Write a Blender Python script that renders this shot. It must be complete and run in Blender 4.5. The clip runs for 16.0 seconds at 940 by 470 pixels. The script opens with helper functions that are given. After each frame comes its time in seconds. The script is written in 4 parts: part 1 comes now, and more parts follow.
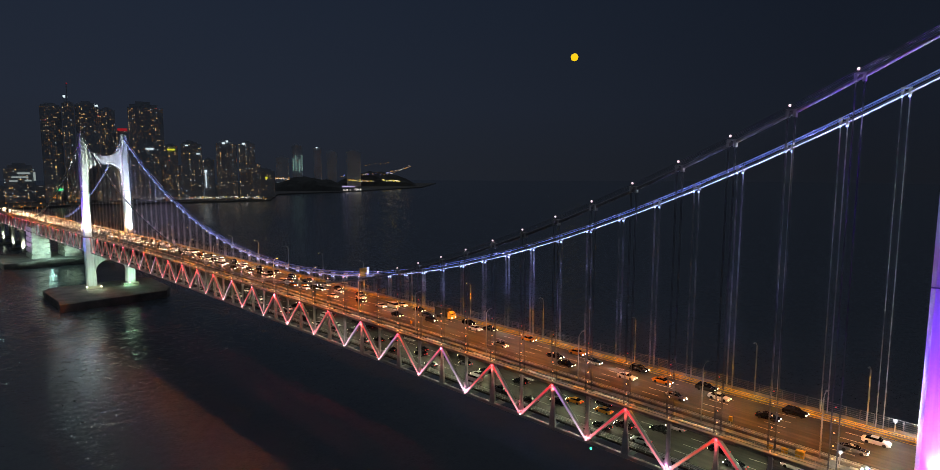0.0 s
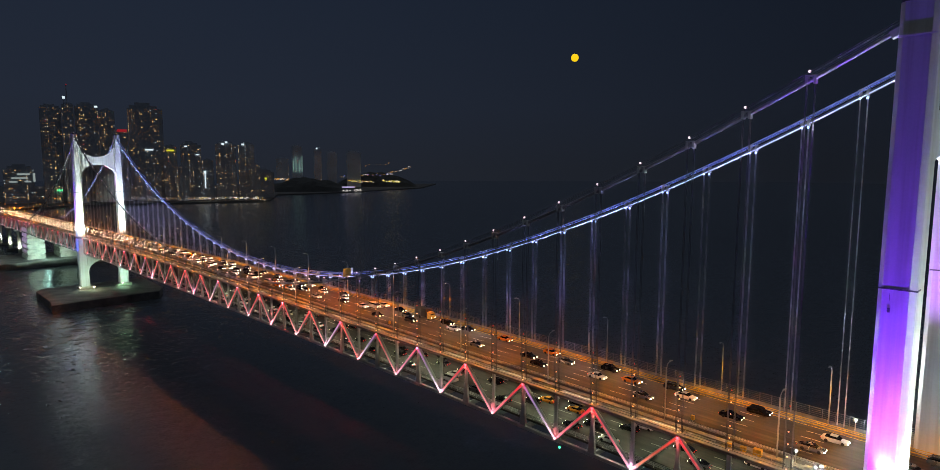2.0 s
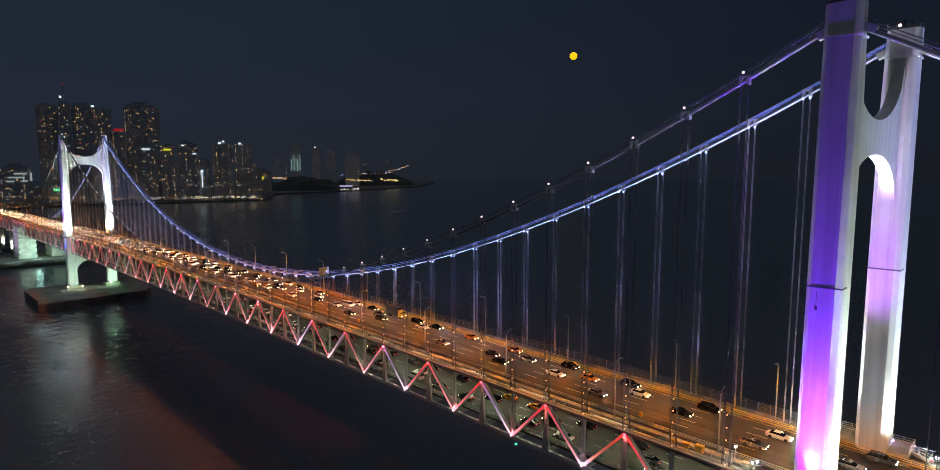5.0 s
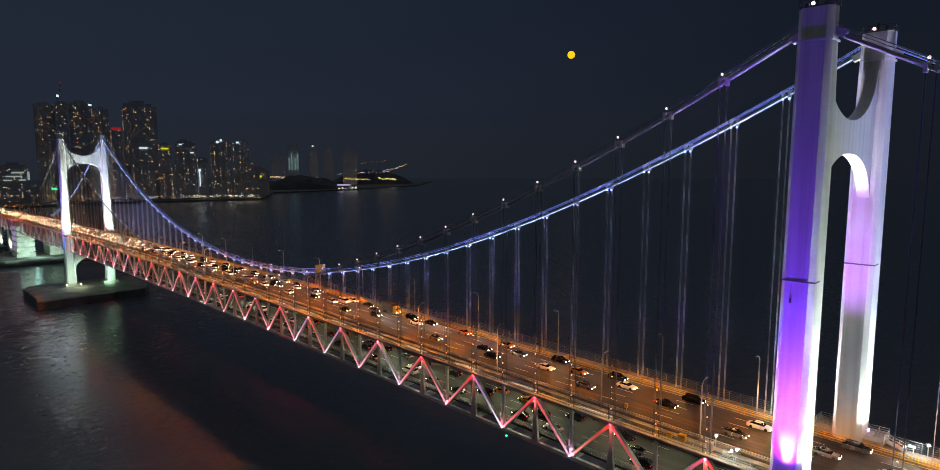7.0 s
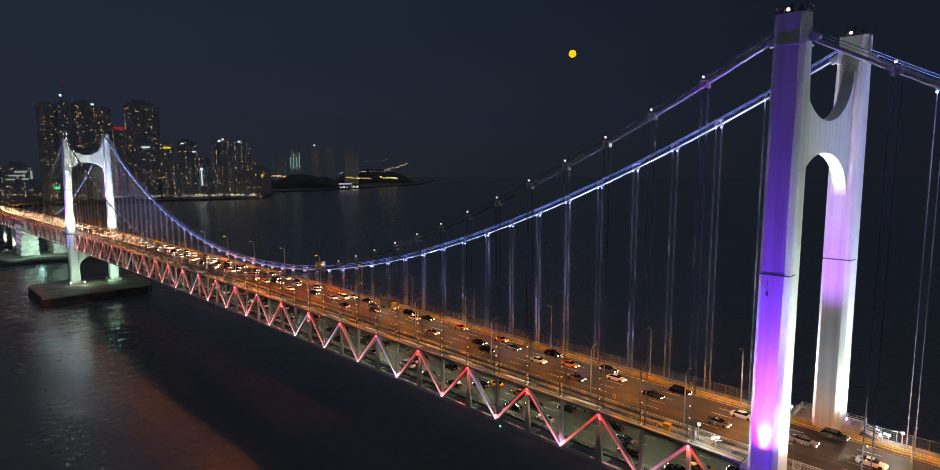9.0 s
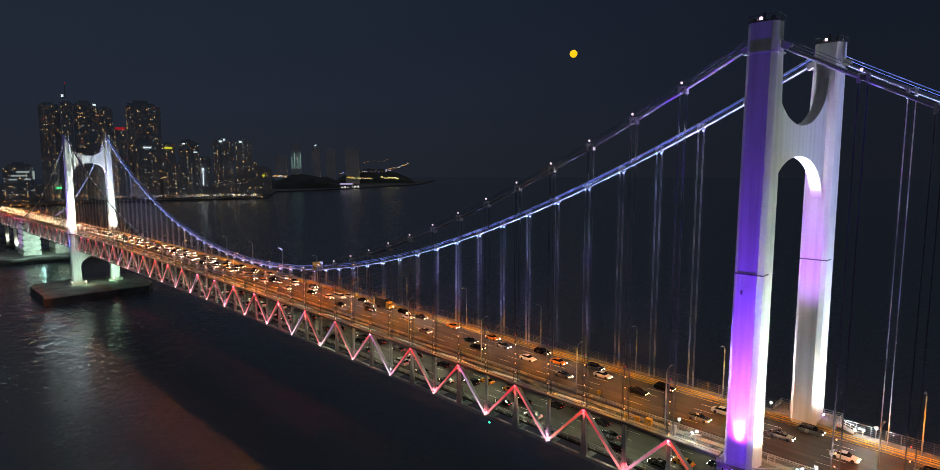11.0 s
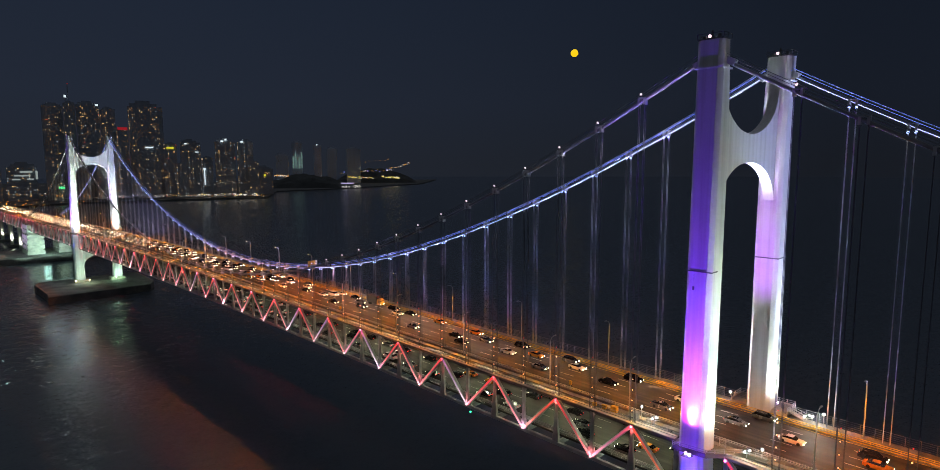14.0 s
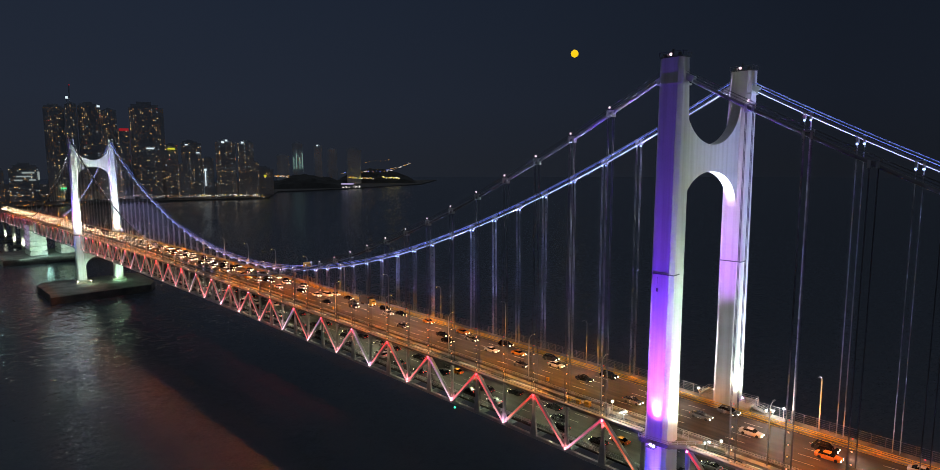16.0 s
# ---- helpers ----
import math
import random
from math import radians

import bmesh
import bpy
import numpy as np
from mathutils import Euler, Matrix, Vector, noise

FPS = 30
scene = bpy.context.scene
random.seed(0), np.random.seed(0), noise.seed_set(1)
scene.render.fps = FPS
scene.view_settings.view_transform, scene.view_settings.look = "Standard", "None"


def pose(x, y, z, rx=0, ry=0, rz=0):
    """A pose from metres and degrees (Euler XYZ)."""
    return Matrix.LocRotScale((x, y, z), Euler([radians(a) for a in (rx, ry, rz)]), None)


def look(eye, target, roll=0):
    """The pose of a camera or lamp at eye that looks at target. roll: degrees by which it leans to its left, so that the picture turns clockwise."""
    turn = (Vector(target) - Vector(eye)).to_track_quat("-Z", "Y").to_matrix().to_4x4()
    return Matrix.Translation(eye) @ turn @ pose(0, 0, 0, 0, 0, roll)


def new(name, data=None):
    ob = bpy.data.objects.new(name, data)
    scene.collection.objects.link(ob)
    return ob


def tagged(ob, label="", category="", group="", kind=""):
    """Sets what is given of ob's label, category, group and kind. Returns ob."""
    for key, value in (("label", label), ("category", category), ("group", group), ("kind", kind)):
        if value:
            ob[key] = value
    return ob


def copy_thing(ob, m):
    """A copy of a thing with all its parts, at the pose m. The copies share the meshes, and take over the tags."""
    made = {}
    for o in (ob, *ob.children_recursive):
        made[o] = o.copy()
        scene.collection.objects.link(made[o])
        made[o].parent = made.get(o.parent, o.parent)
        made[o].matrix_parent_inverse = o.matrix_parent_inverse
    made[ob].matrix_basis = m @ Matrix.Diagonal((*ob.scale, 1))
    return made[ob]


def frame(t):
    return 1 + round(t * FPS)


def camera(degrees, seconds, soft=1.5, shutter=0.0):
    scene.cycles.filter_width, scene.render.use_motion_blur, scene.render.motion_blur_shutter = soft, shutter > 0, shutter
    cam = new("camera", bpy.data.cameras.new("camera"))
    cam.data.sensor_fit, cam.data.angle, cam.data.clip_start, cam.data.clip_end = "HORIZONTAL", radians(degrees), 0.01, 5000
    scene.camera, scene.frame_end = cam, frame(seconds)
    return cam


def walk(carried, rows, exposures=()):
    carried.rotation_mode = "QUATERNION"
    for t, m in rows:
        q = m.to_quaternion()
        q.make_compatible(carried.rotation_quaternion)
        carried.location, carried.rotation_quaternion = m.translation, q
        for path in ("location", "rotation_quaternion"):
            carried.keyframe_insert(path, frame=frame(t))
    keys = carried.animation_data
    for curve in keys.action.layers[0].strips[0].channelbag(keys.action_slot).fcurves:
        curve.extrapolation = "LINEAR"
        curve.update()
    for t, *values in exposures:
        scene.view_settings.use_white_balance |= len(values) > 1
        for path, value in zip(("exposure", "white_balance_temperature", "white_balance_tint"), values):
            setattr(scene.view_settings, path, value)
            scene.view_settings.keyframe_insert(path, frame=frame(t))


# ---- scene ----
cam = camera(75.9, 16.0, 0.8)
PATH = [
    (0, (-128.164, -11.128, 94.909), (-121.108, -4.126, 93.819), 0.24),
    (0.5, (-127.037, -12.636, 94.954), (-119.987, -5.627, 93.866), 0.22),
    (1, (-125.949, -14.226, 95.008), (-118.901, -7.214, 93.924), 0.20),
    (1.5, (-124.902, -15.842, 95.071), (-117.857, -8.828, 93.989), 0.20),
    (2, (-123.797, -17.344, 95.12), (-116.757, -10.324, 94.038), 0.19),
    (2.5, (-122.678, -18.76, 95.154), (-115.643, -11.735, 94.07), 0.18),
    (3, (-121.59, -20.153, 95.197), (-114.559, -13.125, 94.111), 0.17),
    (3.5, (-120.413, -21.529, 95.283), (-113.385, -14.499, 94.192), 0.15),
    (4, (-119.238, -22.931, 95.376), (-112.211, -15.902, 94.279), 0.12),
    (4.5, (-118.225, -24.361, 95.408), (-111.196, -17.334, 94.306), 0.10),
    (5, (-117.524, -25.607, 95.446), (-110.491, -18.585, 94.34), 0.08),
    (5.75, (-117.612, -27.043, 95.441), (-110.568, -20.033, 94.328), 0.06),
    (6.5, (-118.429, -28.343, 95.415), (-111.375, -21.344, 94.294), 0.06),
    (7, (-119.021, -29.349, 95.414), (-111.968, -22.35, 94.289), 0.06),
    (7.5, (-119.576, -30.459, 95.459), (-112.526, -23.458, 94.328), 0.06),
    (8, (-120.067, -31.579, 95.441), (-113.023, -24.572, 94.306), 0.06),
    (8.5, (-120.522, -32.689, 95.392), (-113.484, -25.677, 94.256), 0.06),
    (9, (-121.072, -33.874, 95.399), (-114.038, -26.858, 94.257), 0.04),
    (9.75, (-121.481, -35.54, 95.508), (-114.454, -28.518, 94.364), 0.03),
    (10.5, (-121.528, -37.237, 95.795), (-114.508, -30.208, 94.652), 0.03),
    (11.5, (-121.876, -39.907, 96.186), (-114.865, -32.869, 95.04), 0.02),
    (12, (-122.281, -41.352, 96.329), (-115.277, -34.308, 95.177), 0.01),
    (12.5, (-122.725, -42.954, 96.474), (-115.724, -35.906, 95.319), -0.00),
    (13, (-123.206, -44.732, 96.688), (-116.206, -37.685, 95.534), -0.01),
    (13.5, (-123.708, -46.645, 96.966), (-116.709, -39.597, 95.81), -0.02),
    (14, (-124.203, -48.682, 97.258), (-117.209, -41.629, 96.101), -0.02),
    (14.5, (-124.732, -50.828, 97.611), (-117.744, -43.769, 96.454), -0.03),
    (15, (-125.295, -53.005, 98.064), (-118.31, -45.942, 96.908), -0.03),
    (15.5, (-125.765, -55.166, 98.578), (-118.782, -48.103, 97.422), -0.04),
    (16, (-126.133, -57.364, 99.124), (-119.151, -50.298, 97.968), -0.03),
]
walk(cam, [(t, look(eye, target, roll)) for t, eye, target, roll in PATH])

# ---------------- world, sun, large lights, exposure ----------------
DECK_MID, DECK_BEND, DECK_RISE, TRUSS = 33.4, 1.7, 0.9, 11.31
NODE = -0.68


def low(y):
    """Height of the lower chord's centre along the bridge."""
    u = (y - 250) / 250
    if u > 1:
        return DECK_MID - DECK_BEND + DECK_RISE - (2 * DECK_BEND - DECK_RISE) * (u - 1)
    if u < -1:
        return DECK_MID - DECK_BEND - DECK_RISE + (2 * DECK_BEND + DECK_RISE) * (u + 1)
    return DECK_MID - DECK_BEND * u * u + DECK_RISE * u


def top(y):
    return low(y) + TRUSS


def road_z(y):
    return top(y) + 0.35


def lower_z(y):
    return low(y) + 0.9


def cable_z(y):
    """Height of the main cables along the bridge."""
    if 0 <= y <= 500:
        return 48.0 + 69.6 * ((y - 250) / 250) ** 2
    s = (-y if y < 0 else y - 500) / 200
    return 117.0 - (117.0 - 45.4) * s - 4 * 10.0 * s * (1 - s)


world = bpy.data.worlds.new("night_sky")
scene.world = world
world.use_nodes = True
wn, wl = world.node_tree.nodes, world.node_tree.links
wn.clear()
wo, wb = wn.new("ShaderNodeOutputWorld"), wn.new("ShaderNodeBackground")
wc, ws, wr = wn.new("ShaderNodeTexCoord"), wn.new("ShaderNodeSeparateXYZ"), wn.new("ShaderNodeValToRGB")
wl.new(wc.outputs["Generated"], ws.inputs[0])
wl.new(ws.outputs["Z"], wr.inputs["Fac"])
ramp = wr.color_ramp
for place, color in ((0.0, (0.0112, 0.0138, 0.0203)), (0.10, (0.0110, 0.0148, 0.0246)), (0.30, (0.0088, 0.0134, 0.0246)), (0.75, (0.098, 0.106, 0.122))):
    stop = ramp.elements.new(place)
    stop.color = (*color, 1)
ramp.elements.remove(ramp.elements[-1])
ramp.elements.remove(ramp.elements[0])
# the sky is paler over the city than over the open sea
wm, wx = wn.new("ShaderNodeMapRange"), wn.new("ShaderNodeVectorMath")
wm.inputs["From Min"].default_value, wm.inputs["From Max"].default_value = 0.25, 1.0
wm.inputs["To Min"].default_value, wm.inputs["To Max"].default_value = 0.80, 1.5
wx.operation = "SCALE"
wl.new(ws.outputs["Y"], wm.inputs["Value"])
wl.new(wr.outputs["Color"], wx.inputs[0])
wl.new(wm.outputs[0], wx.inputs["Scale"])
wl.new(wx.outputs[0], wb.inputs["Color"])
wl.new(wb.outputs["Background"], wo.inputs["Surface"])
wb.inputs["Strength"].default_value = 1.0


def spot(name, eye, target, watts, color, degrees, blend=0.6, size=0.3):
    lamp = bpy.data.lights.new(name, "SPOT")
    lamp.energy, lamp.color, lamp.spot_size, lamp.spot_blend, lamp.shadow_soft_size = watts, color, radians(degrees), blend, size
    ob = new(name, lamp)
    ob.matrix_world = look(eye, target)
    return ob


def strip(name, at, towards, wide, long, watts, color, spread=180):
    lamp = bpy.data.lights.new(name, "AREA")
    lamp.shape, lamp.size, lamp.size_y, lamp.energy, lamp.color, lamp.spread = "RECTANGLE", wide, long, watts, color, radians(spread)
    ob = new(name, lamp)
    ob.matrix_world = Matrix.Translation(at) @ Vector(towards).to_track_quat("-Z", "Y").to_matrix().to_4x4()
    return ob


SODIUM, TUBE, COLD, VIOLET, LAVENDER = (1.0, 0.185, 0.003), (0.95, 1.0, 0.62), (0.86, 1.0, 0.86), (0.34, 0.07, 1.0), (0.36, 0.40, 1.0)
SODIUM_PALE = (1.0, 0.22, 0.006)
SKEW = -0.1


def skew(x):
    """The far side of the bridge lies a little back along its axis."""
    return SKEW * (x + 13)


LAMPS = [-22.4 - 30 * i for i in range(4, -1, -1)] + [14.4] + [36.4 + 30.5 * i for i in range(28)]
for y in LAMPS:
    spot("sodium_light", (10.2, y, road_z(y) + 12.3), (2, y, road_z(y)), 9200 if y < 150 else 11500, SODIUM if y > 60 else SODIUM_PALE, 150, 0.7, 0.25)
    spot("sodium_light", (-7.4, y + 2.8, road_z(y) + 12.3), (-4, y + 2.8, road_z(y)), 10800 if y < 150 else 13500, SODIUM if y > 60 else SODIUM_PALE, 156, 0.5, 0.25)
# tube lights under the upper deck
for y in range(-200, 700, 50):
    strip("tube_light", (1.0, y + 25, top(y + 25) - 1.7), (-0.25, 0, -1), 46.0, 0.5, 2900 if y < 150 else 2000, TUBE)
# lights that wash the hangers from the edge of the deck
for x, lean, w in ((17.0, -0.07, 52000), (-16.0, 0.07, 900)):
    for y0, y1 in ((-195, -5), (5, 125), (125, 250), (250, 375), (375, 495)):
        ym = (y0 + y1) / 2
        strip("hanger_wash", (x, ym, top(ym) - 3.5), (lean, 0, 1), y1 - y0, 0.3, w * (y1 - y0) / 100 * (1.35 if y0 >= 250 else 1.75), LAVENDER, 56)

# floodlights at the feet of both towers
for ty, k in ((0.0, 1.0), (500.0, 3.5)):
    z = top(ty) + 2.4
    for sx, high in ((-13, 100000), (13, 70000)):
        dy = ty + skew(sx)
        spot("flood_white", (sx + 0.5, dy - 8.6, z), (sx + 0.5, dy - 2.5, z + 13), 38000 * k, (0.84, 1.0, 0.84), 105, 0.9)
        spot("flood_white", (sx + 1.0, dy - 15.0, z), (sx * 0.95, dy - 2.5, z + 44), high * (1.5 + k) / 2.5, COLD, 46, 0.9)
        spot("flood_white", (sx + 1.0, dy + 9.0, z), (sx + 1.5, dy + 2.5, z + 34), 110000, COLD, 70, 0.8)
    spot("flood_pink", (-17.1, ty, z + 0.1), (-15.6, ty, z + 14), 36000, (0.88, 0.50, 1.0), 33, 1.0)
    spot("flood_pink", (-17.1, ty, z - 13.0), (-15.8, ty, z - 1), 12000, (0.75, 0.35, 1.0), 28, 1.0)
    spot("flood_violet", (-20.5, ty, z - 1), (-16.0, ty, z + 11), 24000, (0.60, 0.03, 0.95), 66, 0.9)
    spot("flood_violet", (-21.5, ty, z - 4.5), (-16.0, ty, z + 1), 2600, (0.14, 0.02, 1.0), 110, 0.9)
    spot("flood_violet", (-22.0, ty, z - 1), (-15.6, ty, z + 42), 260000, (0.13, 0.022, 1.0), 44, 1.0)
    spot("flood_violet", (-9.0, ty - 1.6, z + 1), (10.9, ty - 2.6, 84.5), 170000, (0.52, 0.18, 1.0), 32, 1.0)
    spot("arch_light", (-8.5, ty - 0.6, z + 1), (6.5, ty - 1.9, 94), 130000, COLD, 13, 0.5)
    spot("arch_light", (8.5, ty - 2.0, z + 1), (-6.5, ty - 0.6, 94), 130000, COLD, 13, 0.5)
    # added fill with no lamp of its own, lifts the far leg's inner face
    spot("flood_white", (-9.5, ty - 4.5, z + 0.5), (10.9, ty - 2.3, z + 18), 4200, (0.55, 0.70, 1.0), 84, 1.0)
    spot("flood_blue", (-19.0, ty - 1, z - 14), (-16.0, ty - 0.5, z - 6), 12000, (0.02, 0.02, 1.0), 80, 0.8)
    spot("cable_light", (-13.3, ty + 3.2, z + 60), (-13.1, ty + 40, cable_z(40) - 1.0), 60000, (0.95, 0.9, 1.0), 18, 0.9)
    spot("cable_light", (-13.3, ty - 3.2, z + 61.5), (-13.1, ty - 30, cable_z(-30) - 1.0), 6000, VIOLET, 20, 0.9)
    # under the deck, from the pile cap
    for sx in (-13, 13):
        spot("cap_light", (sx * 0.5, ty - 26, 8.0), (sx, ty - 2, 20), 24000, (0.6, 1.0, 0.8), 60, 0.9)
# spill of the floodlights on the road by the near tower
for at, watts in (((-13.8, -9.6, 45.2), 700), ((-13.8, 10.0, 46.0), 900), ((13.2, -14.0, 46.4), 1100), ((12.4, 9.7, 46.6), 900)):
    lamp = bpy.data.lights.new("flood_spill", "POINT")
    lamp.energy, lamp.color, lamp.shadow_soft_size = watts, COLD, 0.4
    new("flood_spill", lamp).location = at
# spill of the floodlights and lamps about the far tower, which glitters on the water
for name, at, watts, color in (("flood_spill", (-19.5, 489, 47.5), 4200, (0.62, 0.94, 1.0)), ("flood_spill", (-24.0, 540, 48.0), 4800, (0.60, 0.90, 1.0)),
                               ("cap_lamp_light", (-17.5, 491.2, 8.0), 600, (0.75, 1.0, 0.85)), ("cap_lamp_light", (10.0, 489.7, 8.0), 1500, (0.45, 1.0, 0.62)), ("cap_lamp_light", (-9.0, 488.2, 8.0), 1100, (0.80, 1.0, 0.60)),
                               ("anchor_spill", (-52, 700, 30), 7000, (0.55, 1.0, 0.90)), ("anchor_spill", (-2, 690, 12), 3500, (0.55, 1.0, 0.90))):
    lamp = bpy.data.lights.new(name, "POINT")
    lamp.energy, lamp.color, lamp.shadow_soft_size = watts, color, 1.5
    new(name, lamp).location = at
# lights on the anchorage
for x in (-24, -4, 14):
    spot("anchor_light", (x, 660, 10), (x * 0.9, 700, 26), 36000, (0.6, 1.0, 0.85), 90, 0.8)
spot("anchor_light_violet", (-48, 706, 12), (-21, 712, 30), 50000, (0.6, 0.35, 1.0), 80, 0.8)
# lamps at the nodes of the near truss
for k in range(-5, 50):
    y = 5 + 10 * k
    if abs(y) < 6:
        continue
    if k % 2:
        spot("node_light", (-14.0, y + NODE, top(y) - 0.7), (-12.6, y + NODE, top(y) - 2.8), 1300 if y < 150 else 4600, (1.0, 0.05, 0.05), 95, 0.8)
    else:
        spot("node_light", (-14.1, y + NODE, low(y) + 0.5), (-13.2, y + NODE, low(y) + 3.5), 1500 if y < 150 else 4200, ((1.0, 0.12, 0.17), (0.95, 0.30, 0.60), (1.0, 0.10, 0.13))[k % 3], 140, 0.8)

# ---------------- materials ----------------
def material(name, color, rough=0.6, metal=0.0, vary=0.25, scale=0.6, bump=0.1, fine=9.0, spec=0.5, island=False):
    """A surface with grain at two scales, in metres of the world."""
    m = bpy.data.materials.new(name)
    m.use_nodes = True
    n, l = m.node_tree.nodes, m.node_tree.links
    b = n["Principled BSDF"]
    geo = n.new("ShaderNodeNewGeometry")
    big, small = n.new("ShaderNodeTexNoise"), n.new("ShaderNodeTexNoise")
    big.inputs["Scale"].default_value, big.inputs["Detail"].default_value = scale, 5
    small.inputs["Scale"].default_value, small.inputs["Detail"].default_value = fine, 3
    l.new(geo.outputs["Position"], big.inputs["Vector"]), l.new(geo.outputs["Position"], small.inputs["Vector"])
    add = n.new("ShaderNodeMath")
    add.operation = "MULTIPLY_ADD"
    l.new(small.outputs["Fac"], add.inputs[0])
    add.inputs[1].default_value = 0.35
    l.new(big.outputs["Fac"], add.inputs[2])
    ramp = n.new("ShaderNodeValToRGB")
    ramp.color_ramp.elements[0].position, ramp.color_ramp.elements[1].position = 0.4, 0.95
    ramp.color_ramp.elements[0].color = (*[c * (1 - vary) for c in color], 1)
    ramp.color_ramp.elements[1].color = (*[min(1, c * (1 + vary)) for c in color], 1)
    l.new(add.outputs[0], ramp.inputs["Fac"])
    l.new(ramp.outputs["Color"], b.inputs["Base Color"])
    rr = n.new("ShaderNodeMapRange")
    rr.inputs["To Min"].default_value, rr.inputs["To Max"].default_value = max(0.03, rough - 0.12), min(1, rough + 0.12)
    l.new(big.outputs["Fac"], rr.inputs["Value"])
    l.new(rr.outputs[0], b.inputs["Roughness"])
    b.inputs["Metallic"].default_value = metal
    b.inputs["Specular IOR Level"].default_value = spec
    if bump:
        bp = n.new("ShaderNodeBump")
        bp.inputs["Strength"].default_value, bp.inputs["Distance"].default_value = bump, 0.05
        l.new(small.outputs["Fac"], bp.inputs["Height"])
        l.new(bp.outputs["Normal"], b.inputs["Normal"])
    return m


def glow(name, color, strength):
    m = bpy.data.materials.new(name)
    m.use_nodes = True
    b = m.node_tree.nodes["Principled BSDF"]
    b.inputs["Base Color"].default_value = (0.1, 0.1, 0.1, 1)
    b.inputs["Emission Color"].default_value = (*color, 1)
    b.inputs["Emission Strength"].default_value = strength
    return m


ASPHALT = material("asphalt", (0.042, 0.039, 0.036), 0.58, vary=0.5, scale=0.35, bump=0.35, fine=3, spec=0.45)
n, l = ASPHALT.node_tree.nodes, ASPHALT.node_tree.links
# wheel tracks and patched strips that run along the lanes
for stretch, low_mix in (((0.9, 0.012, 0.1), 0.62), ((0.22, 0.045, 0.1), 0.7)):
    wear, wmap, wgeo, wmix, wramp = n.new("ShaderNodeTexNoise"), n.new("ShaderNodeMapping"), n.new("ShaderNodeNewGeometry"), n.new("ShaderNodeMix"), n.new("ShaderNodeValToRGB")
    wmap.inputs["Scale"].default_value = stretch
    wear.inputs["Scale"].default_value, wear.inputs["Detail"].default_value = 1.0, 3
    wmix.data_type, wmix.blend_type, wmix.inputs[0].default_value = "RGBA", "MULTIPLY", 1.0
    wramp.color_ramp.elements[0].position, wramp.color_ramp.elements[0].color = 0.38, (low_mix, low_mix, low_mix, 1)
    wramp.color_ramp.elements[1].position, wramp.color_ramp.elements[1].color = 0.62, (1.25, 1.25, 1.25, 1)
    l.new(wgeo.outputs["Position"], wmap.inputs["Vector"]), l.new(wmap.outputs[0], wear.inputs["Vector"]), l.new(wear.outputs["Fac"], wramp.inputs["Fac"])
    l.new(n["Principled BSDF"].inputs["Base Color"].links[0].from_socket, wmix.inputs[6]), l.new(wramp.outputs["Color"], wmix.inputs[7])
    l.new(wmix.outputs[2], n["Principled BSDF"].inputs["Base Color"])
BARRIER = material("grimy_concrete", (0.25, 0.23, 0.20), 0.85, vary=0.45, scale=0.5, bump=0.3, fine=4)
CONCRETE = material("concrete", (0.47, 0.44, 0.37), 0.8, vary=0.3, scale=0.25, bump=0.3, fine=5)
CAP_CONCRETE = material("tidal_concrete", (0.21, 0.195, 0.175), 0.85, vary=0.5, scale=0.12, bump=0.5, fine=2.5)
TOWER_PAINT = material("tower_paint", (0.72, 0.72, 0.70), 0.55, vary=0.12, scale=0.10, bump=0.08, fine=3)
n, l = TOWER_PAINT.node_tree.nodes, TOWER_PAINT.node_tree.links
streak, smap, sgeo, smix = n.new("ShaderNodeTexNoise"), n.new("ShaderNodeMapping"), n.new("ShaderNodeNewGeometry"), n.new("ShaderNodeMix")
smap.inputs["Scale"].default_value = (1.1, 1.1, 0.03)
streak.inputs["Scale"].default_value, streak.inputs["Detail"].default_value = 1.0, 4
smix.data_type, smix.blend_type = "RGBA", "MULTIPLY"
l.new(sgeo.outputs["Position"], smap.inputs["Vector"]), l.new(smap.outputs[0], streak.inputs["Vector"])
sramp = n.new("ShaderNodeValToRGB")
sramp.color_ramp.elements[0].position, sramp.color_ramp.elements[0].color = 0.3, (0.84, 0.83, 0.80, 1)
sramp.color_ramp.elements[1].position, sramp.color_ramp.elements[1].color = 0.55, (1, 1, 1, 1)
l.new(streak.outputs["Fac"], sramp.inputs["Fac"])
base_link = n["Principled BSDF"].inputs["Base Color"].links[0]
l.new(base_link.from_socket, smix.inputs[6]), l.new(sramp.outputs["Color"], smix.inputs[7])
smix.inputs[0].default_value = 1.0
l.new(smix.outputs[2], n["Principled BSDF"].inputs["Base Color"])
STEEL = material("painted_steel", (0.46, 0.47, 0.46), 0.5, vary=0.2, scale=0.5, bump=0.1)
CHORD = material("chord_steel", (0.24, 0.23, 0.21), 0.55, vary=0.3, scale=0.4, bump=0.15)
CATWALK = material("catwalk_plate", (0.42, 0.38, 0.31), 0.7, vary=0.3, scale=0.5, bump=0.2, fine=4)
STEEL_DARK = material("weathered_steel", (0.12, 0.12, 0.125), 0.55, 0.3, vary=0.3, scale=0.6, bump=0.1)
FENCE = material("fence_steel", (0.20, 0.20, 0.23), 0.6, vary=0.2, scale=0.6, bump=0.1)
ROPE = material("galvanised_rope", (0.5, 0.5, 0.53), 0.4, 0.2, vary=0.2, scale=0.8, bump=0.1)
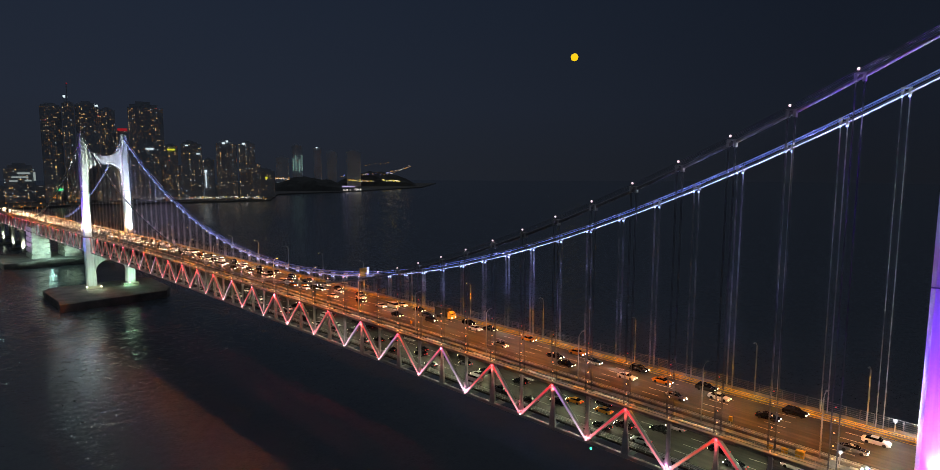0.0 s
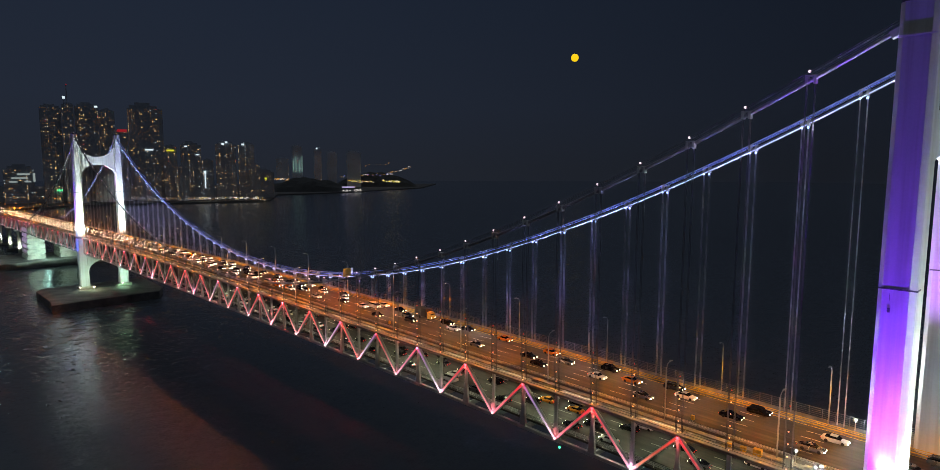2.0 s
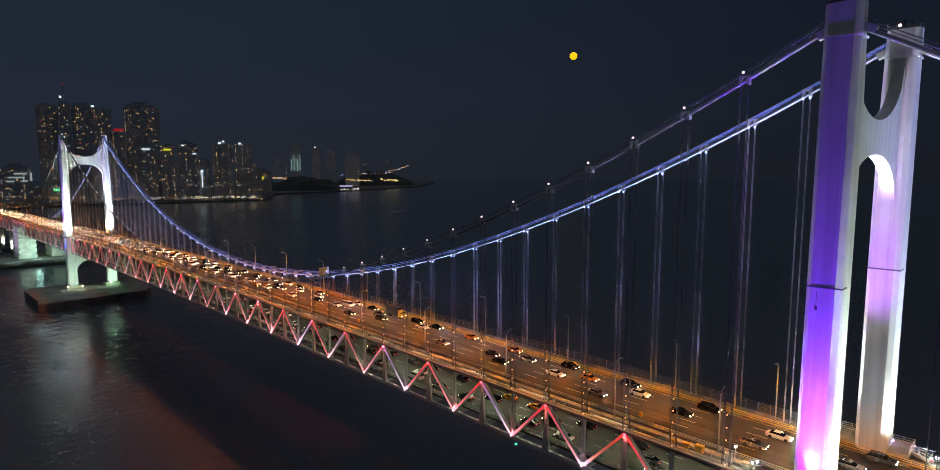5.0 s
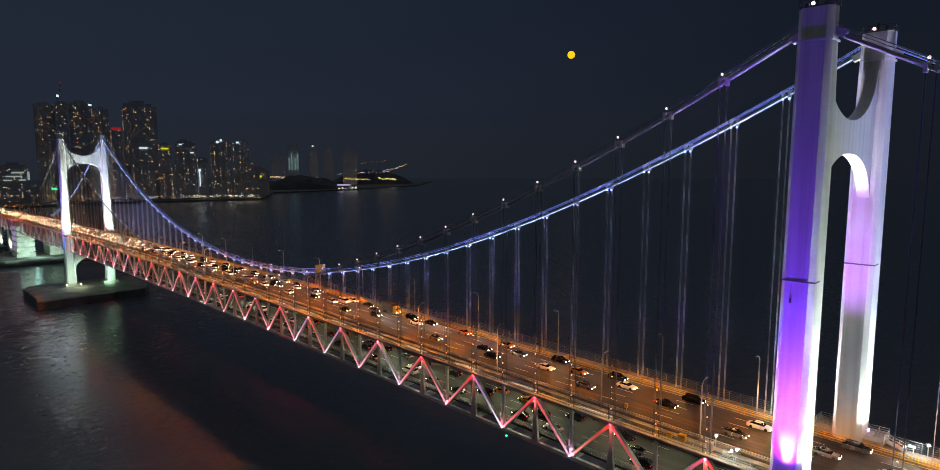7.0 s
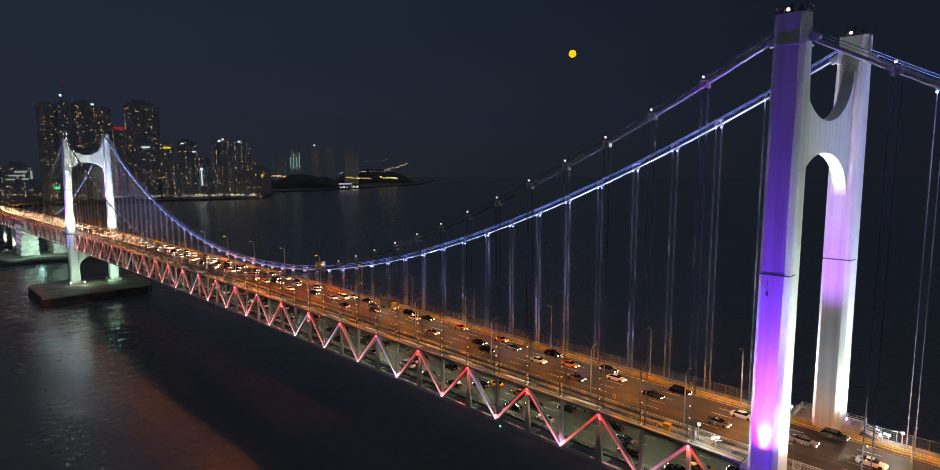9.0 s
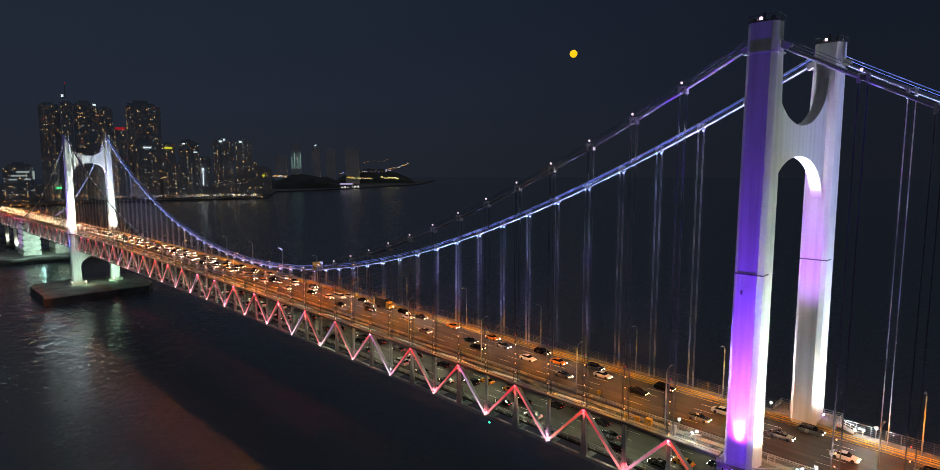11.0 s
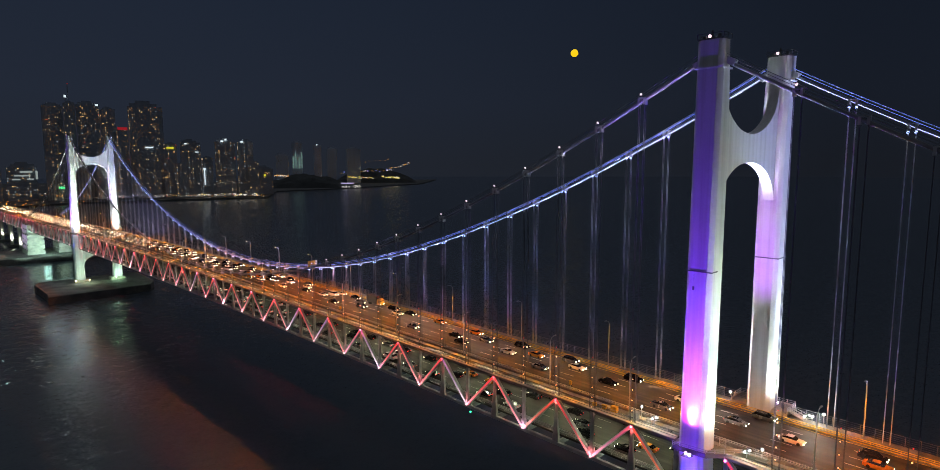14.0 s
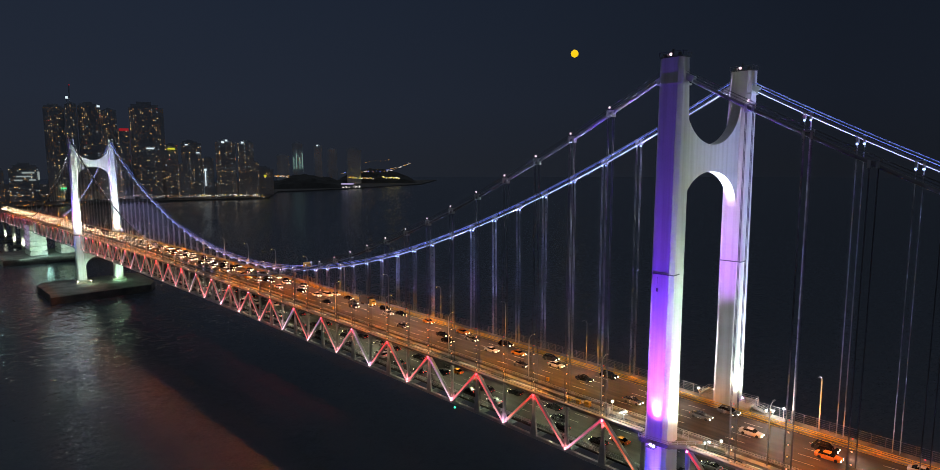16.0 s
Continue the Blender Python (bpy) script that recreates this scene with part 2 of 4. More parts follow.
# darker copy for the near side, where shade is put into the colour
ROPE_SHADED = material("shaded_rope", (0.13, 0.13, 0.145), 0.6, 0.2, vary=0.25, scale=0.8, bump=0.1)
CABLE = material("wrapped_cable", (0.22, 0.22, 0.24), 0.5, 0.0, vary=0.15, scale=0.5, bump=0.1)
LINE_WHITE = material("road_paint_white", (0.62, 0.61, 0.58), 0.7, vary=0.6, scale=1.2, bump=0.1)
LINE_YELLOW = material("road_paint_yellow", (0.75, 0.50, 0.06), 0.6, vary=0.3, scale=2.0, bump=0.1)
RUBBER = material("tyre_rubber", (0.02, 0.02, 0.02), 0.8, bump=0)
BLACK_GLASS = material("car_glass", (0.015, 0.017, 0.02), 0.08, bump=0, vary=0.1, spec=0.7)
RIM = material("alloy", (0.55, 0.55, 0.57), 0.3, 0.9, bump=0)
# distance haze is put into these wall colours, palest for the faint towers
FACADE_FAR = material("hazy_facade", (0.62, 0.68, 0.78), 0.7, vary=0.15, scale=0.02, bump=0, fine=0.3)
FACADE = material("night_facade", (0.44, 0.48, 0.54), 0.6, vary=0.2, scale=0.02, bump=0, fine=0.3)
HILL = material("dark_wood", (0.07, 0.076, 0.075), 0.9, vary=0.4, scale=0.03, bump=0)
LAND = material("shore_ground", (0.13, 0.13, 0.125), 0.9, vary=0.3, scale=0.02, bump=0)

LED_COOL = glow("led_cool", (0.42, 0.48, 1.0), 1.9)
BLUE_WASH = glow("blue_wash", (0.16, 0.24, 1.0), 1.6)
LED_DOT = glow("led_dot", (1.0, 0.52, 0.30), 2.6)
LED_CLAMP = glow("led_clamp", (1.0, 0.66, 0.76), 2.0)
LED_CLAMP_BLUE = glow("led_clamp_blue", (0.35, 0.48, 1.0), 2.5)


def node_wash(name, low_color, high_color, strength):
    """Glow that paints in the node lamps' coloured light, brightest at the lower end."""
    m = glow(name, low_color, strength)
    n, l = m.node_tree.nodes, m.node_tree.links
    tc, sp, rp = n.new("ShaderNodeTexCoord"), n.new("ShaderNodeSeparateXYZ"), n.new("ShaderNodeValToRGB")
    l.new(tc.outputs["Generated"], sp.inputs[0])
    l.new(sp.outputs["Z"], rp.inputs["Fac"])
    l.new(rp.outputs["Color"], n["Principled BSDF"].inputs["Emission Color"])
    e = rp.color_ramp.elements
    e[0].color = (*low_color, 1)
    e[1].color = (*[c * 0.75 for c in high_color], 1)
    dip = e.new(0.55)
    dip.color = (*[(a + b) * 0.22 for a, b in zip(low_color, high_color)], 1)
    return m


WASH_RED = node_wash("wash_red", (1.0, 0.24, 0.28), (0.9, 0.03, 0.05), 1.23)
WASH_ROSE = node_wash("wash_rose", (1.0, 0.34, 0.42), (0.9, 0.05, 0.08), 1.23)
WASH_PINK = node_wash("wash_pink", (1.0, 0.48, 0.70), (0.9, 0.10, 0.22), 1.17)
WASH_VIOLET = node_wash("wash_violet", (0.95, 0.80, 1.0), (0.45, 0.16, 0.7), 1.10)
WASH_ORANGE = node_wash("wash_orange", (1.0, 0.30, 0.18), (0.9, 0.06, 0.04), 1.23)
NODE_RED = glow("node_red", (1.0, 0.035, 0.06), 10.0)
NODE_WHITE = glow("node_white", (1.0, 0.55, 0.66), 4.0)
NODE_PINK = glow("node_pink", (1.0, 0.12, 0.30), 12.0)
HEAD = glow("headlight", (1.0, 0.80, 0.48), 18.0)
HEAD_FAR = glow("far_headlight", (1.0, 0.72, 0.42), 24.0)
TAIL = glow("taillight", (1.0, 0.03, 0.03), 4.0)
SODIUM_HEAD = glow("sodium_lens", (1.0, 0.36, 0.04), 40.0)
FLOOD_LENS = glow("flood_lens", (0.85, 1.0, 0.97), 30.0)
VIOLET_LENS = glow("violet_lens", (0.6, 0.35, 1.0), 12.0)
MOON = glow("moon_surface", (1.0, 0.66, 0.008), 1.0)


def water():
    m = bpy.data.materials.new("sea_water")
    m.use_nodes = True
    n, l = m.node_tree.nodes, m.node_tree.links
    b = n["Principled BSDF"]
    b.inputs["Base Color"].default_value = (0.105, 0.126, 0.150, 1)
    b.inputs["Roughness"].default_value = 0.19
    b.inputs["IOR"].default_value = 1.33
    geo = n.new("ShaderNodeNewGeometry")
    # wave slopes at three sizes, from long swell to wind ripples
    slope = None
    for scale, detail, steep in ((0.05, 2, 0.06), (0.35, 3, 0.34), (1.4, 2, 0.46)):
        mp, t, off, size = n.new("ShaderNodeMapping"), n.new("ShaderNodeTexNoise"), n.new("ShaderNodeVectorMath"), n.new("ShaderNodeVectorMath")
        mp.inputs["Rotation"].default_value[2] = 0.5
        mp.inputs["Scale"].default_value = (0.7, 1.0, 1.0)
        t.inputs["Scale"].default_value, t.inputs["Detail"].default_value = scale, detail
        off.operation, size.operation = "SUBTRACT", "MULTIPLY"
        off.inputs[1].default_value, size.inputs[1].default_value = (0.5, 0.5, 0.5), (steep, steep, 0.0)
        l.new(geo.outputs["Position"], mp.inputs["Vector"])
        l.new(mp.outputs[0], t.inputs["Vector"])
        l.new(t.outputs["Color"], off.inputs[0])
        l.new(off.outputs[0], size.inputs[0])
        add = n.new("ShaderNodeVectorMath")
        add.operation = "ADD"
        l.new(size.outputs[0], add.inputs[0])
        if slope is None:
            add.inputs[1].default_value = (0, 0, 1)
        else:
            l.new(slope, add.inputs[1])
        slope = add.outputs[0]
    unit = n.new("ShaderNodeVectorMath")
    unit.operation = "NORMALIZE"
    l.new(slope, unit.inputs[0])
    l.new(unit.outputs[0], b.inputs["Normal"])
    return m


WATER = water()

# ---------------- mesh helpers ----------------
def mesh(name, verts, faces, mat, smooth=False):
    me = bpy.data.meshes.new(name)
    me.from_pydata([tuple(v) for v in verts], [], faces)
    me.materials.append(mat)
    if smooth:
        me.polygons.foreach_set("use_smooth", [True] * len(me.polygons))
    me.update()
    return me


BOX_F = [(0, 3, 2, 1), (4, 5, 6, 7), (0, 1, 5, 4), (1, 2, 6, 5), (2, 3, 7, 6), (3, 0, 4, 7)]


def box_v(x0, x1, y0, y1, z0, z1):
    return [(x0, y0, z0), (x1, y0, z0), (x1, y1, z0), (x0, y1, z0), (x0, y0, z1), (x1, y0, z1), (x1, y1, z1), (x0, y1, z1)]


def box(name, x0, x1, y0, y1, z0, z1, mat):
    return mesh(name, box_v(x0, x1, y0, y1, z0, z1), BOX_F, mat)


def joined(name, solids, mat, smooth=False):
    """Several eight-cornered solids in one mesh."""
    vs, fs = [], []
    for s in solids:
        k = len(vs)
        vs += s
        fs += [tuple(i + k for i in f) for f in BOX_F]
    return mesh(name, vs, fs, mat, smooth)


def beam_v(p, q, w, h, up=(0, 0, 1)):
    """Corners of a straight bar from p to q, w wide and h deep."""
    p, q = Vector(p), Vector(q)
    d = (q - p).normalized()
    s = d.cross(Vector(up))
    s = (s if s.length > 1e-4 else Vector((1, 0, 0))).normalized()
    u = s.cross(d).normalized()
    out = []
    for c in (p, q):
        for a, b in ((-1, -1), (1, -1), (1, 1), (-1, 1)):
            out.append(c + s * a * w / 2 + u * b * h / 2)
    return [tuple(v) for v in out]


def beam(name, p, q, w, h, mat, up=(0, 0, 1)):
    return mesh(name, beam_v(p, q, w, h, up), BOX_F, mat)


def tube(name, pts, radius, mat, sides=8):
    """A round bar along a line of points."""
    vs, fs = [], []
    pts = [Vector(p) for p in pts]
    for i, p in enumerate(pts):
        d = (pts[min(i + 1, len(pts) - 1)] - pts[max(i - 1, 0)]).normalized()
        s = d.cross(Vector((0, 0, 1)))
        s = (s if s.length > 1e-3 else Vector((1, 0, 0))).normalized()
        u = s.cross(d)
        for k in range(sides):
            a = 2 * math.pi * k / sides
            vs.append(p + radius * (math.cos(a) * s + math.sin(a) * u))
        if i:
            for k in range(sides):
                a, b = (i - 1) * sides + k, (i - 1) * sides + (k + 1) % sides
                fs.append((a, b, b + sides, a + sides))
    n = len(pts) * sides
    fs += [tuple(range(sides - 1, -1, -1)), tuple(range(n - sides, n))]
    return mesh(name, vs, fs, mat, True)


def ball(name, r, mat, seg=8, rings=5):
    bm = bmesh.new()
    bmesh.ops.create_uvsphere(bm, u_segments=seg, v_segments=rings, radius=r)
    me = bpy.data.meshes.new(name)
    bm.to_mesh(me)
    bm.free()
    me.materials.append(mat)
    return me


def part(name, me, parent=None, at=(0, 0, 0), label=""):
    ob = new(name, me)
    ob.parent = parent
    ob.location = at
    return tagged(ob, label) if label else ob


def thing(name, at, label, category, group="", kind=""):
    ob = new(name)
    ob.location = at
    ob.empty_display_size = 0.5
    return tagged(ob, label, category, group, kind)


# ---------------- the setting ----------------
sea = part("water", mesh("water", [(-5000, -1500, 0), (5200, -1500, 0), (5200, 5200, 0), (-5000, 5200, 0)], [(0, 1, 2, 3)], WATER))
tagged(sea, "dark rippled sea water under the bridge at night", "sea", kind="structure")


def ribbon(name, x0, x1, y0, y1, step, height, thick, mat):
    """A slab that follows the deck's height."""
    ys = list(np.arange(y0, y1, step)) + [y1]
    vs, fs = [], []
    for y in ys:
        z = height(y)
        vs += [(x0, y, z), (x1, y, z), (x1, y, z - thick), (x0, y, z - thick)]
    for i in range(len(ys) - 1):
        a = 4 * i
        for k in range(4):
            fs.append((a + k, a + (k + 1) % 4, a + 4 + (k + 1) % 4, a + 4 + k)[::-1])
    fs += [(0, 1, 2, 3), tuple(len(vs) - 4 + k for k in (3, 2, 1, 0))]
    return mesh(name, vs, fs, mat)


upper_road = thing("road_upper", (0, 0, 0), "asphalt upper bridge deck under orange street light", "road", kind="structure")
part("roadway", ribbon("roadway", -8.9, 11.0, -215, 1050, 10, road_z, 0.5, ASPHALT), upper_road)
lower_road = thing("road_lower", (0, 0, 0), "asphalt lower bridge deck inside the truss, under pale tube light", "road", kind="structure")
part("roadway", ribbon("roadway", -10.2, 10.2, -215, 1050, 10, lower_z, 0.5, ASPHALT), lower_road)

# lane lines
EDGES, DASHES = (-6.4, 10.4), (-3.0, 0.4, 3.8, 7.2)
for x in EDGES:
    part("edge_line", ribbon("edge_line", x - 0.09, x + 0.09, -215, 1050, 10, lambda y: road_z(y) + 0.012, 0.008, LINE_YELLOW if x > 0 else LINE_WHITE), upper_road)
dash = box("dash", -0.08, 0.08, -3.0, 3.0, 0.004, 0.012, LINE_WHITE)
for x in DASHES:
    for y in range(-205, 500, 13):
        part("dash", dash, upper_road, (x, y, road_z(y) + 0.004))
for x in (-8.4, 8.4):
    part("edge_line", ribbon("edge_line", x - 0.09, x + 0.09, -215, 700, 10, lambda y: lower_z(y) + 0.012, 0.008, LINE_WHITE), lower_road)
for x in (-4.2, 0.0, 4.2):
    for y in range(-205, 300, 13):
        part("dash", dash, lower_road, (x, y + 4, lower_z(y + 4) + 0.004))


def rail_run(name, x, y0, y1, height, base, post, rails, mat, label, group):
    """A row of posts with long rails on it."""
    t = thing(name, (0, 0, 0), label, "railing", group, "structure")
    for h, w, d in rails:
        part("rail", ribbon("rail", x - w / 2, x + w / 2, y0, y1, 10, lambda y: height(y) + h + d / 2, d, mat), t)
    me = box("post", -0.06, 0.06, -0.06, 0.06, 0, base, mat)
    rest = []
    for y in np.arange(y0 + 1, y1, post):
        if -60 < y < 170 and x != 9.9:
            part("post", me, t, (x, y, height(y)))
        else:
            rest.append(box_v(x - 0.06, x + 0.06, y - 0.06, y + 0.06, height(y), height(y) + base))
    tagged(part("post_row", joined("post_row", rest, mat), t), kind="stuff")
    return t


part("barrier_stripe", ribbon("barrier_stripe", 10.58, 10.597, -215, 700, 10, lambda y: road_z(y) + 0.6, 0.2, LINE_YELLOW), upper_road)
# added plate under the gap, keeps lamp light from falling through to the water
part("gap_baffle", ribbon("gap_baffle", -12.5, -10.4, -215, 1050, 10, lambda y: top(y) - 0.9, 0.1, STEEL_DARK), upper_road)
part("kerb_strip", ribbon("kerb_strip", -10.35, -8.95, -215, 1050, 10, lambda y: road_z(y) + 0.1, 0.25, CATWALK), upper_road)
# barriers beside the carriageways
for x in (-8.7, 10.8):
    b = ribbon("barrier", x - 0.2, x + 0.2, -215, 1050, 10, lambda y: road_z(y) + 0.65, 0.65, BARRIER)
    tagged(part("barrier", b), "low concrete crash barrier along the upper deck", "barrier", "", "structure")
    # the sea-side rail's yellow paints in headlight glints
    rail_run("barrier_rail", x, -215, 520, lambda y: road_z(y) + 0.6, 0.65, 5.0, ((0.25, 0.1, 0.1), (0.6, 0.12, 0.12)), LINE_YELLOW if x > 0 else STEEL, "steel rail on top of the crash barrier" if x < 0 else "steel rail with yellow glints on the crash barrier", "barrier rails")
for x in (-9.9, 9.9):
    rail_run("guard_rail", x, -215, 520, lower_z, 1.15, 2.5, ((0.45, 0.1, 0.18), (0.8, 0.1, 0.18), (1.1, 0.12, 0.12)), STEEL, "grey steel guard rail beside the lower deck", "guard rails")
part("walkway", ribbon("walkway", 11.1, 14.3, -215, 1050, 10, lambda y: road_z(y) + 0.8, 0.95, BARRIER), upper_road)
rail_run("edge_fence", 14.1, -215, 700, lambda y: road_z(y) + 0.8, 2.1, 2.5, ((0.4, 0.05, 0.05), (0.8, 0.05, 0.05), (1.2, 0.05, 0.05), (1.6, 0.05, 0.05), (2.05, 0.08, 0.08)), FENCE, "grey steel fence along the outer edge of the deck", "edge fences")

# ---------------- stiffening truss ----------------
WASH_ROW = (WASH_RED, WASH_PINK, WASH_RED, WASH_ORANGE, WASH_ROSE, WASH_RED, WASH_VIOLET, WASH_RED, WASH_ROSE, WASH_RED, WASH_VIOLET, WASH_PINK, WASH_ROSE, WASH_VIOLET, WASH_RED, WASH_VIOLET)


def truss(x, y0, y1, label, lit=True):
    t = thing("side_truss", (0, NODE, 0), label, "truss", "trusses beside the decks", "structure")
    part("upper_chord", ribbon("upper_chord", x - 0.4, x + 0.4, y0, y1, 10, lambda y: top(y) + 0.42, 0.75, CHORD), t)
    part("catwalk", ribbon("catwalk", x - 1.15, x + 0.85, y0, y1, 10, lambda y: top(y) + 0.56, 0.12, CATWALK), t)
    part("service_pipe", ribbon("service_pipe", x - 0.25, x - 0.1, y0, y1, 10, lambda y: top(y) + 0.74, 0.15, STEEL), t)
    part("lower_chord", ribbon("lower_chord", x - 0.4, x + 0.4, y0, y1, 10, lambda y: low(y) + 0.4, 0.8, STEEL), t)
    ys = [y for y in range(-205, 1096, 10) if y0 - 1 <= y <= y1 + 1]
    s = -1 if x < 0 else 1
    for y in ys:
        k = round((y - 5) / 10)
        part("vertical", box("vertical", x - 0.3, x + 0.3, y - 0.35, y + 0.35, low(y), top(y), STEEL), t)
        if k % 2:
            part("knee", mesh("knee", [(x + dx, y + dy, low(y) + dz) for dx in (-0.34, 0.34) for dy, dz in ((-0.95, 0.4), (0.95, 0.4), (0.36, 6.0), (-0.36, 6.0))], BOX_F, STEEL), t)
        else:
            part("gusset", mesh("gusset", [(x + dx, y + dy, low(y) + dz) for dx in (-0.12, 0.12) for dy, dz in ((-1.5, 0.3), (1.5, 0.3), (0.4, 3.4), (-0.4, 3.4))], BOX_F, STEEL), t)
        for far in (y + 10,):
            if far > y1 + 1:
                continue
            a, b = ((x, y, low(y) + 0.3), (x, far, top(far) - 0.3)) if k % 2 == 0 else ((x, y, top(y) - 0.3), (x, far, low(far) + 0.3))
            a, b = Vector(a), Vector(b)
            part("diagonal", beam("diagonal", a, b, 0.85, 0.75, STEEL), t)
            if lit:
                n = Vector((s * 0.46, 0, 0))
                c = WASH_ROW[k] if 0 < k < len(WASH_ROW) else random.choice((WASH_RED, WASH_RED, WASH_ROSE, WASH_ORANGE, WASH_ROSE) if k % 2 == 0 else (WASH_VIOLET, WASH_ROSE, WASH_RED, WASH_ROSE, WASH_RED))
                # the steel's coloured light is put in as a glowing strip on its face
                part("wash_strip", beam("wash_strip", a + (b - a) * 0.04 + n, a + (b - a) * 0.96 + n, 0.06, 0.46, c), t)
        if lit:
            me = ball("node_lamp", 0.24, NODE_WHITE if k % 2 == 0 else NODE_RED if random.random() < 0.7 else NODE_PINK)
            z = low(y) + 0.5 if k % 2 == 0 else top(y) - 0.5
            part("node_lamp", me, t, (x + s * 0.55, y, z))
    return t


TRUSS_LABEL = "grey steel warren truss washed in red and violet light"
truss(-13, 5, 495, TRUSS_LABEL)
truss(-13, -205, -5, TRUSS_LABEL)
truss(-13, 505, 700, TRUSS_LABEL)
truss(-13, 705, 1090, TRUSS_LABEL)
truss(13, 5, 495, "grey steel warren truss, unlit side", False)
truss(13, -205, -5, "grey steel warren truss, unlit side", False)

floor_beams = thing("floor_beams", (0, NODE, 0), "grey steel cross girders under both decks", "girder", "", "structure")
for y in range(-205, 700, 10):
    if abs(y) < 3 or abs(y - 500) < 3:
        continue
    part("upper_beam", box("upper_beam", -12.6, 12.6, y - 0.25, y + 0.25, top(y) - 1.3, top(y) - 0.2, STEEL), floor_beams)
    part("lower_beam", box("lower_beam", -12.6, 12.6, y - 0.25, y + 0.25, low(y) - 0.9, low(y) + 0.3, STEEL), floor_beams)


# tube fixtures along the near edge of the lower deck's ceiling
fixture, lens = box("housing", -0.18, 0.18, -4.2, 4.2, 0, 0.14, STEEL), box("tube", -0.12, 0.12, -4.0, 4.0, 0.14, 0.2, glow("tube_face", (0.9, 1.0, 0.7), 0.7))
for y in range(-185, 490, 20):
    if abs(y - 9) < 9:
        continue
    f = thing("tube_fixture", (-10.7, y + 4.5, top(y + 4.5) - 0.18), "long pale fluorescent fixture between the deck and the truss", "lamp", "tube fixtures")
    part("housing", fixture, f)
    part("tube", lens, f, label="lit pale green tube")

# ---------------- towers ----------------
def tower(y, label):
    t = thing("bridge_tower", (0, y, 5.5), label, "tower", "towers of the bridge")
    Z = -5.5
    d0, d1 = -2.45, 2.45
    spring, tip, half = 89.4, 119.6, 10.9

    def u_cut(x):
        return 112.9 - 9.6 * math.sqrt(max(0, 1 - (x / half) ** 2))

    def arch(x):
        return spring + 8.3 * max(0, 1 - abs(x / half) ** 2.2) ** 0.55

    def inner(z):
        return half if z > 44 else half - 1.5 * (44 - z) / 38

    def outer(z):
        return 16.0 - 0.9 * (z - 44) / 74.4 if z > 44 else 16.0

    # chamfered legs
    for s in (-1, 1):
        vs, fs = [], []
        zs = [6, 18, 30, 44, 60, 76, 90, 104, tip]
        for z in zs:
            a, b, c = inner(z) + 0.9 * max(0, (z - 104) / 14), outer(z), 0.75
            for px, py in ((a, d0 + c), (a + c, d0), (b - c, d0), (b, d0 + c), (b, d1 - c), (b - c, d1), (a + c, d1), (a, d1 - c)):
                vs.append((s * px, py + skew(s * px), z + Z))
        for i in range(len(zs) - 1):
            for k in range(8):
                f = (8 * i + k, 8 * i + (k + 1) % 8, 8 * i + 8 + (k + 1) % 8, 8 * i + 8 + k)
                fs.append(f if s > 0 else f[::-1])
        fs += [tuple(range(7, -1, -1)) if s > 0 else tuple(range(8)), tuple(range(len(vs) - 8, len(vs)))[::s]]
        part("leg", mesh("leg", vs, fs, TOWER_PAINT), t, label="white painted eight-sided steel leg")
    # portal panel between the legs
    vs, fs = [], []
    n = 48
    for i in range(n + 1):
        x = -(half + 0.3) * math.cos(math.pi * i / n)
        k = skew(x)
        for yy in (-1.0, 1.0):
            vs += [(x, yy + k, arch(x) + Z), (x, yy + k, u_cut(x) + Z)]
        if i:
            a = 4 * (i - 1)
            fs += [(a, a + 4, a + 5, a + 1), (a + 2, a + 3, a + 7, a + 6), (a, a + 2, a + 6, a + 4), (a + 1, a + 5, a + 7, a + 3)]
    part("portal", mesh("portal", vs, fs, TOWER_PAINT), t, label="white arched portal with a curved upper edge")
    # small lamp hung on the outer face, and a thin welded seam
    part("service_lamp", joined("service_lamp", [box_v(-15.62, -15.56, 0.95, 1.0, 74.5 + Z, 76.8 + Z), box_v(-15.75, -15.45, 0.8, 1.15, 73.8 + Z, 74.5 + Z)], STEEL_DARK), t, label="small dark lamp hung on a cable")
    # lower portal under the deck
    vs, fs = [], []
    n, wide = 24, 10.2
    for i in range(n + 1):
        x = -wide + 2 * wide * i / n
        k = skew(x)
        z0 = 17 + 9.5 * math.sqrt(max(0, 1 - (x / wide) ** 2))
        for yy in (-2.0, 2.0):
            vs += [(x, yy + k, z0 + Z), (x, yy + k, low(y) - 1.2 + Z)]
        if i:
            a = 4 * (i - 1)
            fs += [(a, a + 4, a + 5, a + 1), (a + 2, a + 3, a + 7, a + 6), (a, a + 2, a + 6, a + 4), (a + 1, a + 5, a + 7, a + 3)]
    part("cross_beam", mesh("cross_beam", vs, fs, TOWER_PAINT), t)
    for s in (-1, 1):
        k = skew(s * 13.5)
        w0, w1 = sorted((s * outer(76.5), s * inner(76.5)))
        ring = [(w0 - 0.04, w1 + 0.04, d0 - 0.04 + k, d0 + k + 0.01), (w0 - 0.04, w0 + 0.01, d0 + k, d1 + k), (w1 - 0.01, w1 + 0.04, d0 + k, d1 + k)]
        part("joint", joined("joint", [box_v(*r, 77.3 + Z, 77.55 + Z) for r in ring], STEEL_DARK), t, label="dark joint line round the leg")
        w0, w1 = sorted((s * outer(114), s * 11.5))
        ring = [(w0 - 0.15, w1 + 0.15, d0 - 0.2 + k, d0 + k), (w0 - 0.15, w0, d0 + k, d1 + k), (w1, w1 + 0.15, d0 + k, d1 + k)]
